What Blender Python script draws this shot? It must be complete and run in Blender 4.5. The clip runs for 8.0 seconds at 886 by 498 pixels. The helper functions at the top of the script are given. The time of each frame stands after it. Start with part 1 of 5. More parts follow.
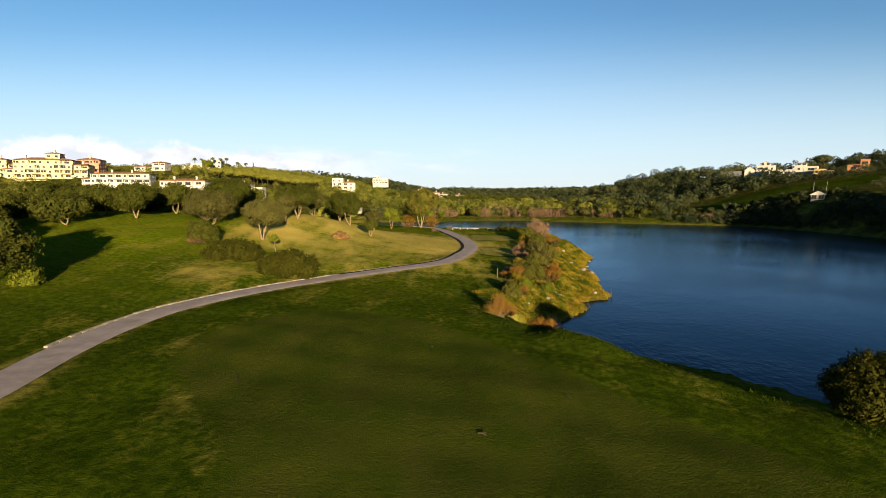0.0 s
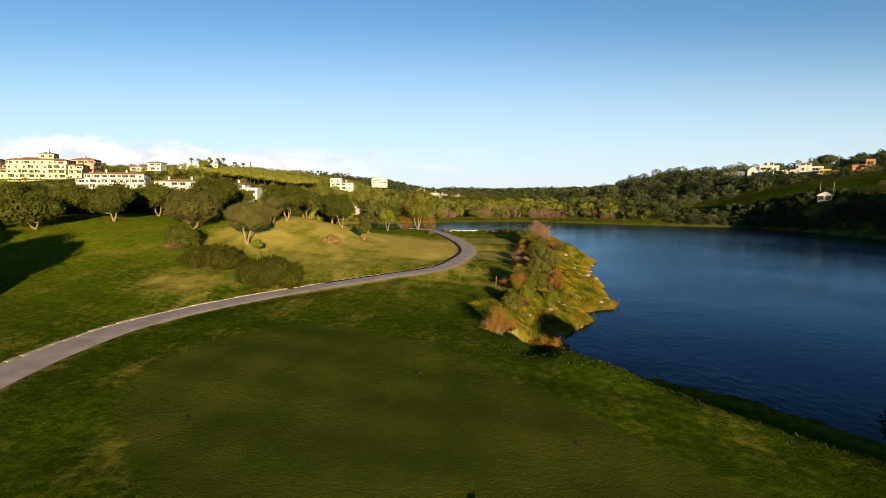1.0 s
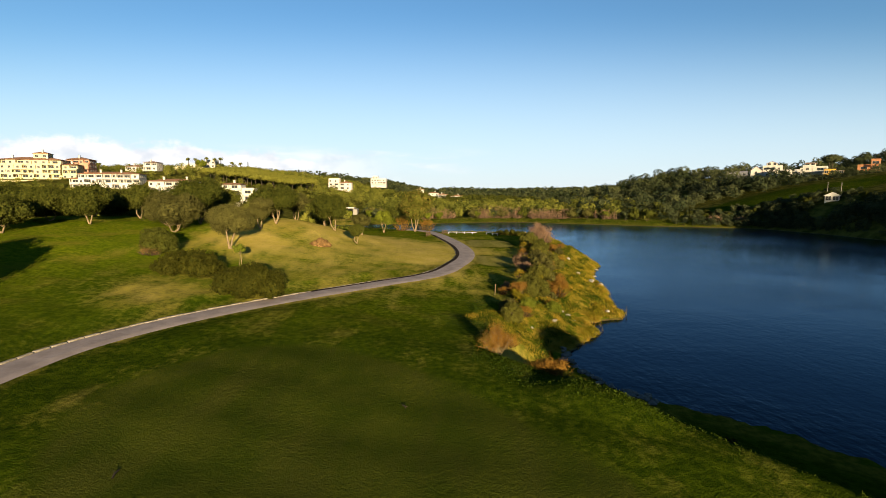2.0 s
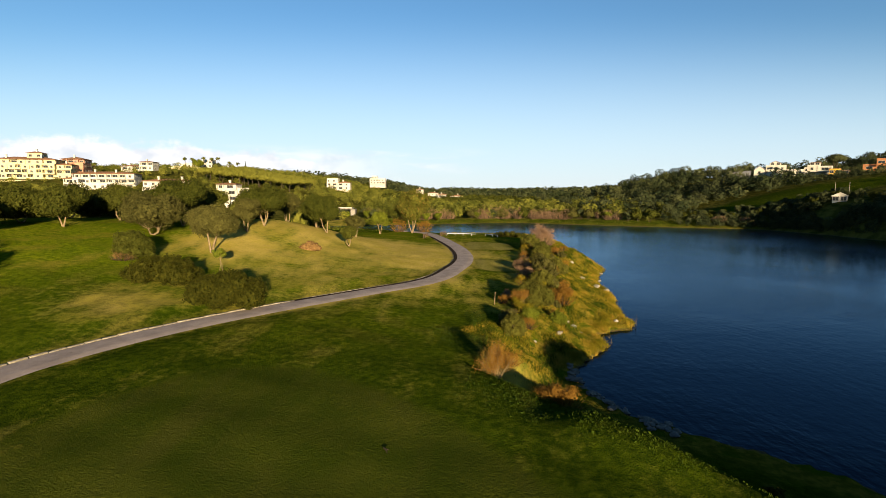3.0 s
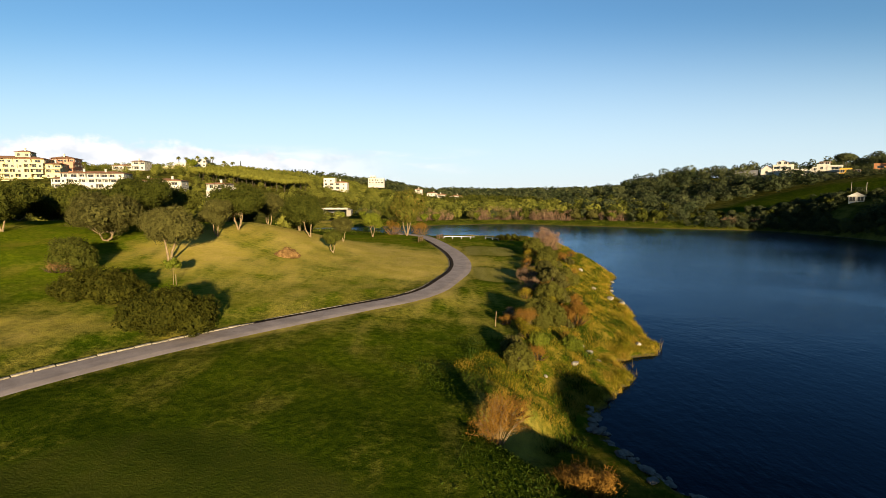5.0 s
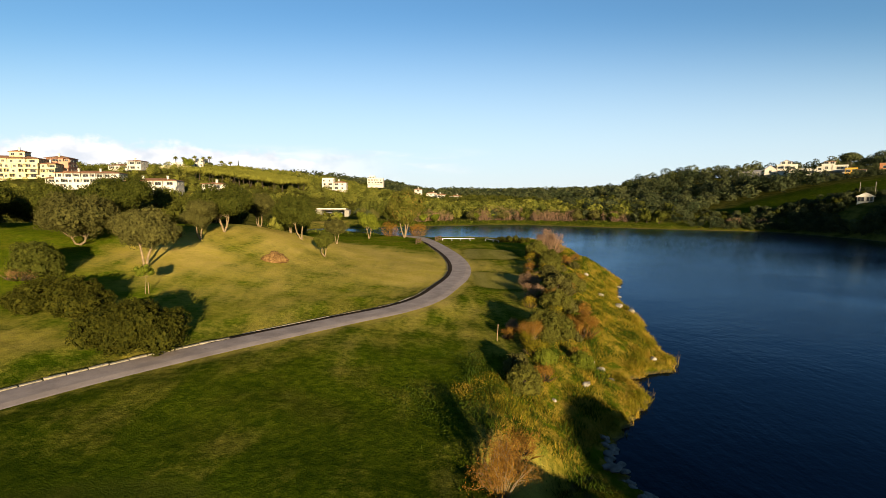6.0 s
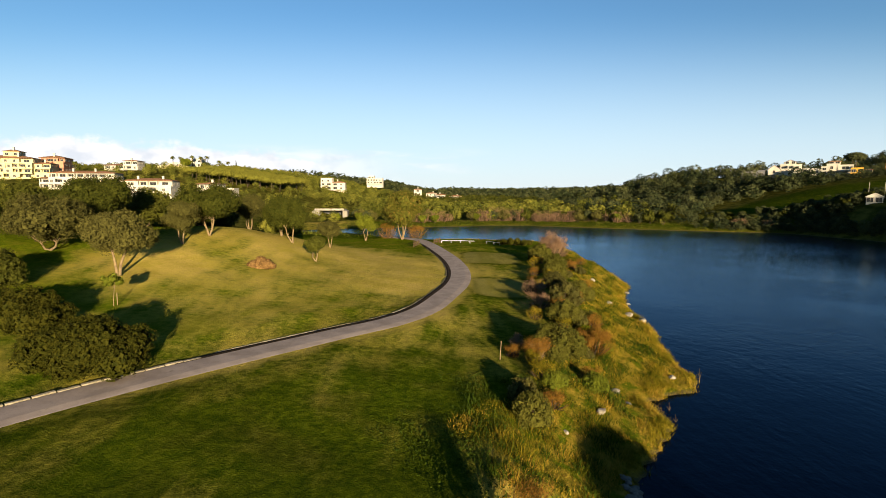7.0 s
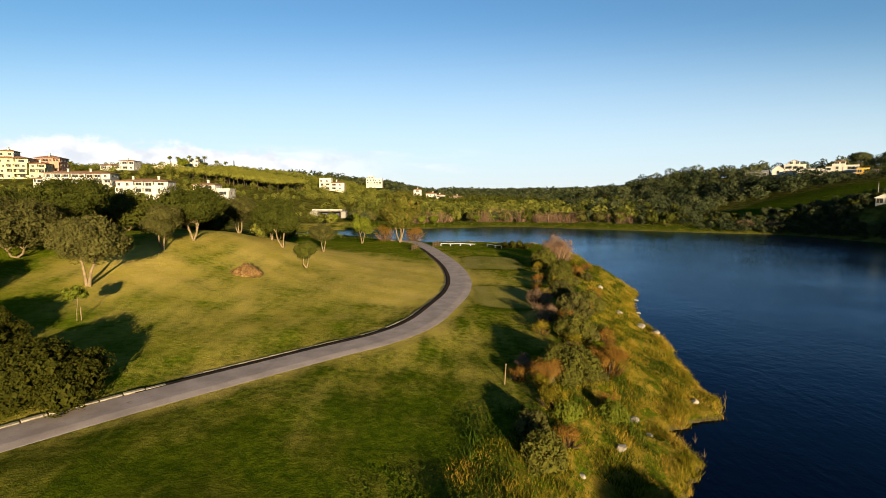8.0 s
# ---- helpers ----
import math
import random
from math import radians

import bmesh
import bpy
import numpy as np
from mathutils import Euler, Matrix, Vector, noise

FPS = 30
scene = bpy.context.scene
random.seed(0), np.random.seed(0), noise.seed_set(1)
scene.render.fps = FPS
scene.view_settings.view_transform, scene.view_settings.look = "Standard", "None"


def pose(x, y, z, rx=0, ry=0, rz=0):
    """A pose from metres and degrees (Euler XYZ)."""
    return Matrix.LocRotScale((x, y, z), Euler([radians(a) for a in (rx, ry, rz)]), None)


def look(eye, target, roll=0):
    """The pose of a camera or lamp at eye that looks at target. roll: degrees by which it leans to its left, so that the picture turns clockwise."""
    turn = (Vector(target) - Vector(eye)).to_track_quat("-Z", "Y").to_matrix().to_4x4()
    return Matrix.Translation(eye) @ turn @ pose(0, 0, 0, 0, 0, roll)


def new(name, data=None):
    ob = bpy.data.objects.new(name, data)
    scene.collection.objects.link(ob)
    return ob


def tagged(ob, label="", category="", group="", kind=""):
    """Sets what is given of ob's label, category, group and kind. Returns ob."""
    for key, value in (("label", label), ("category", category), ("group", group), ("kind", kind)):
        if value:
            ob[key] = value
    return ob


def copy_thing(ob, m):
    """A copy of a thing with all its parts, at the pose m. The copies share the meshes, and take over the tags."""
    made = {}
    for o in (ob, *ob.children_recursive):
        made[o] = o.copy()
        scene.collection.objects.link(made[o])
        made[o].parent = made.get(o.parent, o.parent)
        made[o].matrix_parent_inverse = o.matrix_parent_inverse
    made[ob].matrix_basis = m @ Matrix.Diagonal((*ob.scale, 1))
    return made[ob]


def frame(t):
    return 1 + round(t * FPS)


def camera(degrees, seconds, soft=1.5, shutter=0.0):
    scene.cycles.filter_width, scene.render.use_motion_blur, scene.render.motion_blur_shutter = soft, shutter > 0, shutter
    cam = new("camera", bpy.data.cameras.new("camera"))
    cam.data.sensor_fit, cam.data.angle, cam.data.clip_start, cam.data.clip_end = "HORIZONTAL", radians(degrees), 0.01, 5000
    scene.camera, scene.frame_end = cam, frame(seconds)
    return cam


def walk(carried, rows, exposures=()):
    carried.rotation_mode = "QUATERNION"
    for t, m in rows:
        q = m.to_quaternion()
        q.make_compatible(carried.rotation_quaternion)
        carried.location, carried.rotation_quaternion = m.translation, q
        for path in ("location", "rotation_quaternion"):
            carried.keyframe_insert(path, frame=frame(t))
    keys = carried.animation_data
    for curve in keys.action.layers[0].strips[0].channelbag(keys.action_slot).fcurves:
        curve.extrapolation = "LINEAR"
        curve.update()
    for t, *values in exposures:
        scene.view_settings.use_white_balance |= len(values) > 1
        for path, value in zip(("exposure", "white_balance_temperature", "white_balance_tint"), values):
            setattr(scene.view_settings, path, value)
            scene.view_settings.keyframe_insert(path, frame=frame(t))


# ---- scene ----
cam = camera(84.0, 8.0, soft=0.8)
TILT = 90 - 6.614
PATH = [
    (0.0, pose(0.000, 0.000, 13.89, TILT)),
    (1.0, pose(0.609, 4.285, 14.145, TILT)),
    (2.0, pose(1.152, 8.489, 14.274, TILT)),
    (3.0, pose(1.629, 12.611, 14.318, TILT)),
    (4.0, pose(2.039, 16.652, 14.319, TILT)),
    (5.0, pose(2.383, 20.611, 14.321, TILT)),
    (6.0, pose(2.661, 24.489, 14.364, TILT)),
    (7.0, pose(2.872, 28.285, 14.491, TILT)),
    (8.0, pose(3.017, 32.000, 14.744, TILT)),
]
walk(cam, PATH, exposures=[(0.0, 1.88, 6480.0, 11.0), (8.0, 1.88, 6480.0, 11.0)])

# ---- sky and sun ----
SUN_HEIGHT, SUN_SIDE = 8.3, 16.8   # degrees above the horizon; degrees to the right of straight behind the start
SUN_STRENGTH, SKY_STRENGTH = 5.0, 0.05

sun = new("sun", bpy.data.lights.new("sun", "SUN"))
sun.data.energy, sun.data.angle, sun.data.color = SUN_STRENGTH, radians(0.6), (1.0, 0.80, 0.50)
side, up = radians(SUN_SIDE), radians(SUN_HEIGHT)
to_sun = Vector((math.sin(side) * math.cos(up), -math.cos(side) * math.cos(up), math.sin(up)))
sun.matrix_world = look((30, -60, 60), Vector((30, -60, 60)) - to_sun)


class Nodes:
    """Short spellings for building a node tree."""

    def __init__(self, tree):
        self.tree = tree
        tree.nodes.clear()

    def put(self, kind, operation="", use_clamp=False, data_type="", blend_type="", interpolation_type="", attribute_name=""):
        node = self.tree.nodes.new("ShaderNode" + kind)
        if operation:
            node.operation, node.use_clamp = operation, use_clamp
        if data_type:
            node.data_type, node.blend_type = data_type, blend_type
        if interpolation_type:
            node.interpolation_type = interpolation_type
        if attribute_name:
            node.attribute_name = attribute_name
        return node

    def link(self, a, b):
        self.tree.links.new(a, b)

    def feed(self, value, socket):
        if isinstance(value, (int, float)):
            socket.default_value = value
        elif isinstance(value, tuple):
            socket.default_value = value if len(value) == len(socket.default_value) else (*value, 1)
        else:
            self.link(value, socket)

    def math(self, op, a, b=0.0, c=0.0, clamp=False):
        node = self.put("Math", operation=op, use_clamp=clamp)
        for value, socket in zip((a, b, c), node.inputs):
            self.feed(value, socket)
        return node.outputs[0]

    def mix(self, factor, a, b, blend="MIX"):
        node = self.put("Mix", data_type="RGBA", blend_type=blend)
        self.feed(factor, node.inputs[0])
        self.feed(a, node.inputs[6])
        self.feed(b, node.inputs[7])
        return node.outputs[2]

    def noise(self, vector, scale, detail=4.0, rough=0.55, distortion=0.0):
        node = self.put("TexNoise")
        self.feed(vector, node.inputs["Vector"])
        node.inputs["Scale"].default_value, node.inputs["Detail"].default_value = scale, detail
        node.inputs["Roughness"].default_value, node.inputs["Distortion"].default_value = rough, distortion
        return node.outputs[0]

    def span(self, value, low, high, to_low=0.0, to_high=1.0):
        node = self.put("MapRange", interpolation_type="SMOOTHSTEP")
        for v, socket in zip((value, low, high, to_low, to_high), node.inputs):
            self.feed(v, socket)
        return node.outputs[0]

    def scaled(self, vector, x, y, z):
        node = self.put("Mapping")
        self.link(vector, node.inputs[0])
        node.inputs["Scale"].default_value = (x, y, z)
        return node.outputs[0]


def build_world():
    world = bpy.data.worlds.new("sky")
    world.use_nodes = True
    scene.world = world
    n = Nodes(world.node_tree)
    sky = n.put("TexSky")
    sky.sky_type, sky.sun_disc = "NISHITA", False
    sky.sun_elevation, sky.sun_rotation = radians(SUN_HEIGHT), radians(180 - SUN_SIDE)
    sky.air_density, sky.dust_density, sky.ozone_density = 1.0, 0.05, 3.0
    ways = n.put("TexCoord").outputs["Generated"]
    split = n.put("SeparateXYZ")
    n.link(ways, split.inputs[0])
    x, y, z = split.outputs
    ahead = n.math("MAXIMUM", y, 0.02)
    across, rise = n.math("DIVIDE", x, ahead), n.math("DIVIDE", z, ahead)
    # a bank of cumulus low over the hills, thinning into streaks to the east
    spot = n.put("CombineXYZ")
    n.link(across, spot.inputs[0])
    n.link(n.math("MULTIPLY", rise, 1.6), spot.inputs[1])
    puffs = n.noise(spot.outputs[0], 9.0, 6.0, 0.6)
    crest = n.span(across, -0.75, -0.25, 0.108, 0.076)
    crest = n.math("ADD", crest, n.math("MULTIPLY", n.math("SUBTRACT", puffs, 0.5), 0.10))
    bank = n.span(n.math("SUBTRACT", crest, rise), -0.004, 0.016)
    bank = n.math("MULTIPLY", bank, n.span(across, -0.36, -0.02, 1.0, 0.0))
    streak_spot = n.put("CombineXYZ")
    n.link(n.math("MULTIPLY", across, 2.2), streak_spot.inputs[0])
    n.link(n.math("MULTIPLY", rise, 16.0), streak_spot.inputs[1])
    streaks = n.span(n.noise(streak_spot.outputs[0], 2.2, 3.0, 0.5), 0.44, 0.66)
    band = n.math("MULTIPLY", n.span(rise, 0.02, 0.05), n.span(rise, 0.065, 0.10, 1.0, 0.0))
    wisps = n.math("MULTIPLY", n.math("MULTIPLY", streaks, band), n.span(across, -0.12, 0.14, 0.7, 0.0))
    cover = n.math("MAXIMUM", bank, wisps, clamp=True)
    cover = n.math("MULTIPLY", cover, n.span(y, 0.1, 0.4))
    belly = n.span(n.noise(spot.outputs[0], 14.0, 3.0), 0.42, 0.7)
    cloud = n.mix(n.math("MULTIPLY", belly, 0.9), (5.9, 5.85, 5.8), (4.3, 4.6, 5.0))
    back = n.put("Background")
    vivid = n.put("HueSaturation")
    vivid.inputs["Saturation"].default_value = 1.08
    n.link(sky.outputs[0], vivid.inputs["Color"])
    haze = n.mix(n.span(rise, 0.0, 0.36, 0.78, 0.0), vivid.outputs[0], (4.1, 4.9, 5.7))
    n.link(n.mix(cover, haze, cloud), back.inputs[0])
    back.inputs[1].default_value = SKY_STRENGTH
    out = n.put("OutputWorld")
    n.link(back.outputs[0], out.inputs[0])


build_world()

# ---- materials ----


def material(name):
    m = bpy.data.materials.new(name)
    m.use_nodes = True
    return m, Nodes(m.node_tree)


def finish(n, shader):
    n.link(shader, n.put("OutputMaterial").inputs[0])


def surface(n, colour, rough=0.8, bump=None, strength=0.3, distance=0.05, metal=0.0, specular=0.5):
    s = n.put("BsdfPrincipled")
    n.feed(colour, s.inputs["Base Color"])
    n.feed(rough, s.inputs["Roughness"])
    s.inputs["Metallic"].default_value = metal
    s.inputs["Specular IOR Level"].default_value = specular
    if bump is not None:
        b = n.put("Bump")
        b.inputs["Strength"].default_value, b.inputs["Distance"].default_value = strength, distance
        n.link(bump, b.inputs["Height"])
        n.link(b.outputs[0], s.inputs["Normal"])
    return s


def place_of(n):
    return n.put("NewGeometry").outputs["Position"]


def plain(name, colour, other, scale=3.0, rough=0.8, bump=0.2, metal=0.0, distance=0.02):
    """A surface of two tones, mottled at two scales."""
    m, n = material(name)
    p = n.put("TexCoord").outputs["Object"]
    broad, fine = n.noise(p, scale, 5.0), n.noise(p, scale * 9, 4.0)
    f = n.math("ADD", n.math("MULTIPLY", broad, 0.65), n.math("MULTIPLY", fine, 0.35))
    finish(n, surface(n, n.mix(n.span(f, 0.36, 0.64), colour, other), rough, fine, bump, distance, metal, 0.5 if rough < 0.3 else 0.02).outputs[0])
    return m


def leafy(name, colour, sunny, dry=None, through_light=0.14, own=0.55):
    """Leaves: each its own tone, each tree its own tint, some light let through."""
    m, n = material(name)
    island = n.put("NewGeometry").outputs["Random Per Island"]
    tint = n.put("Attribute", attribute_name="tint").outputs["Fac"]
    f = n.math("ADD", n.math("MULTIPLY", island, own), n.math("MULTIPLY", tint, 1.0 - own))
    c = n.mix(f, colour, sunny)
    if dry:
        c = n.mix(n.span(n.math("MULTIPLY", island, n.math("ADD", tint, 0.35)), 0.62, 0.85), c, dry)
    s = surface(n, c, 0.75, specular=0.04)
    t = n.put("BsdfTranslucent")
    n.link(c, t.inputs[0])
    mixed = n.put("MixShader")
    mixed.inputs[0].default_value = through_light
    n.link(s.outputs[0], mixed.inputs[1])
    n.link(t.outputs[0], mixed.inputs[2])
    finish(n, mixed.outputs[0])
    return m


def ground_material():
    m, n = material("grassland")
    p = place_of(n)
    zone = n.put("SeparateColor")
    n.link(n.put("Attribute", attribute_name="zone").outputs["Color"], zone.inputs[0])
    dry, wild, mown = zone.outputs
    tee = n.math("SUBTRACT", 1.0, n.put("Attribute", attribute_name="zone").outputs["Alpha"])
    wood = n.put("Attribute", attribute_name="wood").outputs["Fac"]
    huge, broad, tuft, blade = n.noise(p, 0.045, 3), n.noise(p, 0.33, 4), n.noise(p, 1.9, 5, 0.65), n.noise(p, 11, 4, 0.7)
    streak = n.noise(n.scaled(p, 0.5, 0.10, 0.3), 1.0, 4)
    # Near rough kept dark: lens falloff is painted into its tones.
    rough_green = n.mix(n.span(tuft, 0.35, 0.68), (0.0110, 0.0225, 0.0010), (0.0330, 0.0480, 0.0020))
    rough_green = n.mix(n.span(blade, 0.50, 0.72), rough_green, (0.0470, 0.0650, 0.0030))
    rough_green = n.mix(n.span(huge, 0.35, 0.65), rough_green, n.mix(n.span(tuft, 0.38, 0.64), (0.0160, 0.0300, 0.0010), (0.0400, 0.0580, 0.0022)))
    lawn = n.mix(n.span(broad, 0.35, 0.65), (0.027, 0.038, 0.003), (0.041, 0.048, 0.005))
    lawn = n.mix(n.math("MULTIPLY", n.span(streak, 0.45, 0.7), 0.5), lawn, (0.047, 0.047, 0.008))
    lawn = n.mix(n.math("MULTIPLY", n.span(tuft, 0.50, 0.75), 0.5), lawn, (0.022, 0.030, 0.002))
    # fresh blends in grass brightened for sunlight on upright blades, painted into its colour.
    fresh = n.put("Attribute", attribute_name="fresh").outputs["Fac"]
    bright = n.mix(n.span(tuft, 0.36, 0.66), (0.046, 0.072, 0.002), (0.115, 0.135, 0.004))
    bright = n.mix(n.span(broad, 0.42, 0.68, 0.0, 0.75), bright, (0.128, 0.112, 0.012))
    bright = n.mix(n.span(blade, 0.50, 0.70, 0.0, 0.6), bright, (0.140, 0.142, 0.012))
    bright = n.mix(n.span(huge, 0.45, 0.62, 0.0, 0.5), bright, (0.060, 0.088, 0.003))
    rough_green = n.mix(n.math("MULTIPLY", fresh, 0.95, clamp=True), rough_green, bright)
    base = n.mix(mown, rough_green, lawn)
    worn = n.math("ADD", n.math("MULTIPLY", broad, 0.4), n.math("ADD", n.math("MULTIPLY", tuft, 0.35), n.math("MULTIPLY", blade, 0.25)))
    straw = n.mix(n.span(worn, 0.38, 0.62), (0.400, 0.285, 0.075), (0.290, 0.228, 0.036))
    dryness = n.math("ADD", dry, n.math("MULTIPLY", n.math("SUBTRACT", worn, 0.5), 2.2))
    dryness = n.math("ADD", dryness, n.math("MULTIPLY", n.math("SUBTRACT", streak, 0.5), 0.9))
    dryness = n.math("ADD", dryness, n.math("MULTIPLY", n.math("SUBTRACT", n.noise(p, 0.12, 4), 0.5), n.span(dry, 0.1, 0.5, 0.6, 1.5)))
    dryness = n.math("SUBTRACT", dryness, n.math("MULTIPLY", mown, 0.25))
    base = n.mix(n.span(dryness, 0.05, 1.05, 0.0, 0.92), base, straw)
    base = n.mix(n.math("MULTIPLY", tee, 0.8), base, n.mix(n.span(streak, 0.4, 0.6), (0.17, 0.145, 0.040), (0.115, 0.108, 0.022)))
    scrub = n.mix(n.span(tuft, 0.35, 0.65), (0.0780, 0.0720, 0.0070), (0.1850, 0.1280, 0.0182))
    scrub = n.mix(n.span(n.noise(p, 0.8, 4), 0.50, 0.62), scrub, (0.0480, 0.0660, 0.0035))
    fleck = n.noise(p, 26, 3, 0.7)
    base = n.mix(n.span(fleck, 0.50, 0.72, 0.0, 0.45), base, n.mix(0.5, base, (0.16, 0.15, 0.03)))
    base = n.mix(n.span(fleck, 0.50, 0.30, 0.0, 0.45), base, (0.008, 0.010, 0.001))
    base = n.mix(wild, base, scrub)
    floor = n.mix(n.span(broad, 0.35, 0.65), (0.030, 0.034, 0.005), (0.085, 0.075, 0.014))
    base = n.mix(wood, base, floor)
    height = n.put("SeparateXYZ")
    n.link(p, height.inputs[0])
    mud = n.span(n.math("ADD", height.outputs[2], n.math("MULTIPLY", tuft, 0.5)), 0.25, 0.45, 1.0, 0.0)
    soil = n.mix(tuft, (0.05, 0.038, 0.018), (0.10, 0.078, 0.04))
    base = n.mix(mud, base, soil)
    clod = n.noise(p, 4.6, 5, 0.7)
    relief = n.math("ADD", n.math("MULTIPLY", tuft, 1.2), n.math("ADD", n.math("MULTIPLY", clod, 1.1), n.math("MULTIPLY", blade, 1.2)))
    relief = n.math("MULTIPLY", relief, n.math("SUBTRACT", 1.0, n.math("MAXIMUM", n.math("MULTIPLY", mown, 0.35), n.math("MULTIPLY", dry, 0.75))))
    finish(n, surface(n, base, 0.9, relief, 0.8, 0.16, specular=0.0).outputs[0])
    return m


def water_material():
    m, n = material("lake_water")
    p = place_of(n)
    chop = n.noise(n.scaled(p, 1.0, 0.55, 1.0), 1.5, 4, 0.6)
    swell = n.noise(n.scaled(p, 0.5, 0.25, 1.0), 0.5, 2)
    calm = n.span(n.noise(p, 0.03, 3), 0.4, 0.6, 0.35, 1.0)
    h = n.math("MULTIPLY", n.math("ADD", chop, n.math("MULTIPLY", swell, 0.7)), calm)
    bump = n.put("Bump")
    bump.inputs["Strength"].default_value, bump.inputs["Distance"].default_value = 0.7, 0.10
    n.link(h, bump.inputs["Height"])
    deep, gloss, mixed, share = n.put("BsdfDiffuse"), n.put("BsdfGlossy"), n.put("MixShader"), n.put("Fresnel")
    deep.inputs["Color"].default_value = (0.0002, 0.0010, 0.005, 1)
    gloss.inputs["Color"].default_value = (0.50, 0.75, 1.0, 1)
    gloss.inputs["Roughness"].default_value, share.inputs["IOR"].default_value = 0.11, 1.125
    for node in (gloss, share):
        n.link(bump.outputs[0], node.inputs["Normal"])
    n.link(share.outputs[0], mixed.inputs[0])
    n.link(deep.outputs[0], mixed.inputs[1])
    n.link(gloss.outputs[0], mixed.inputs[2])
    finish(n, mixed.outputs[0])
    return m


def path_material():
    m, n = material("worn_asphalt")
    p = place_of(n)
    broad, grit = n.noise(p, 0.7, 5, 0.6), n.noise(p, 28, 3)
    c = n.mix(n.span(broad, 0.3, 0.7), (0.205, 0.165, 0.142), (0.285, 0.232, 0.200))
    c = n.mix(n.math("MULTIPLY", n.span(grit, 0.5, 0.7), 0.4), c, (0.085, 0.072, 0.068))
    c = n.mix(n.span(n.noise(p, 2.4, 6, 0.7), 0.62, 0.70, 0.0, 0.6), c, (0.10, 0.085, 0.07))
    finish(n, surface(n, c, 0.9, grit, 0.4, 0.01, specular=0.04).outputs[0])
    return m


GROUND, WATER, PATHWAY = ground_material(), water_material(), path_material()
OAK_LEAF = leafy("oak_leaves", (0.014, 0.019, 0.002), (0.060, 0.060, 0.008))
OLIVE_LEAF = leafy("grey_green_leaves", (0.023, 0.023, 0.005), (0.080, 0.072, 0.017))
BUSH_LEAF = leafy("mastic_leaves", (0.009, 0.012, 0.001), (0.047, 0.043, 0.004))
SCRUB_LEAF = leafy("scrub_leaves", (0.022, 0.026, 0.003), (0.085, 0.078, 0.012))
GREEN_LEAF = leafy("fresh_leaves", (0.034, 0.046, 0.003), (0.105, 0.112, 0.010))
WILLOW_LEAF = leafy("yellowing_leaves", (0.036, 0.042, 0.005), (0.098, 0.090, 0.012), (0.13, 0.085, 0.018))
WOOD_LEAF = leafy("woodland_leaves", (0.032, 0.040, 0.005), (0.140, 0.132, 0.020), through_light=0.15, own=0.25)
DARK_LEAF = leafy("hill_leaves", (0.010, 0.016, 0.006), (0.054, 0.058, 0.021), through_light=0.08, own=0.2)
RUST_LEAF = leafy("rust_brown_twigs", (0.085, 0.043, 0.007), (0.21, 0.105, 0.016), through_light=0.2)
REED = leafy("bare_reddish_twigs", (0.10, 0.060, 0.034), (0.23, 0.140, 0.082), through_light=0.2)
GRASS_BLADE = leafy("wild_grass_blades", (0.046, 0.046, 0.002), (0.205, 0.148, 0.010), (0.25, 0.15, 0.020))
LUSH_BLADE = leafy("lush_grass_blades", (0.013, 0.024, 0.001), (0.034, 0.050, 0.003))
BARK = plain("pale_bark", (0.18, 0.13, 0.068), (0.09, 0.065, 0.036), 2.5, 0.9, 0.6)
DARK_BARK = plain("dark_bark", (0.055, 0.042, 0.028), (0.03, 0.022, 0.015), 2.5, 0.9, 0.6)
KERB = plain("pale_concrete_kerb", (0.25, 0.215, 0.155), (0.11, 0.092, 0.06), 1.1, 0.9, 0.3)
MOSSY = plain("mossy_kerb", (0.12, 0.10, 0.060), (0.06, 0.052, 0.03), 1.5, 0.95, 0.4)
GUTTER = plain("damp_gutter_soil", (0.022, 0.015, 0.009), (0.04, 0.027, 0.017), 2.0, 0.95, 0.6)
ROCK = plain("pale_limestone", (0.26, 0.23, 0.18), (0.15, 0.13, 0.1), 1.8, 0.9, 0.6)
SLAB = plain("grey_shore_stone", (0.12, 0.11, 0.095), (0.07, 0.063, 0.055), 1.8, 0.85, 0.6)
WHITE_RAIL = plain("white_painted_rail", (0.5, 0.49, 0.46), (0.4, 0.39, 0.36), 4.0, 0.5, 0.1)
CONCRETE = plain("stained_concrete", (0.19, 0.175, 0.145), (0.11, 0.10, 0.085), 0.6, 0.9, 0.3)
TIMBER = plain("weathered_timber", (0.085, 0.055, 0.033), (0.045, 0.03, 0.018), 5.0, 0.85, 0.5)
STRAW = plain("dry_palm_straw", (0.17, 0.10, 0.036), (0.07, 0.038, 0.014), 4.0, 0.95, 0.8)
CREAM = plain("cream_render", (0.42, 0.36, 0.2), (0.34, 0.29, 0.16), 0.5, 0.85, 0.1)
WHITE_WALL = plain("white_render", (0.37, 0.345, 0.295), (0.30, 0.275, 0.23), 0.5, 0.85, 0.1)
PINK_WALL = plain("pink_render", (0.34, 0.17, 0.11), (0.28, 0.14, 0.09), 0.5, 0.85, 0.1)
YELLOW_WALL = plain("ochre_yellow_render", (0.4, 0.23, 0.035), (0.32, 0.18, 0.03), 0.5, 0.85, 0.1)
# Concrete grey taken darker: the shade on the house front is in the colour.
GREY_WALL = plain("grey_concrete", (0.10, 0.10, 0.105), (0.07, 0.07, 0.075), 0.5, 0.9, 0.2)
ORANGE_WALL = plain("rust_orange_render", (0.3, 0.13, 0.06), (0.22, 0.1, 0.045), 0.5, 0.85, 0.1)
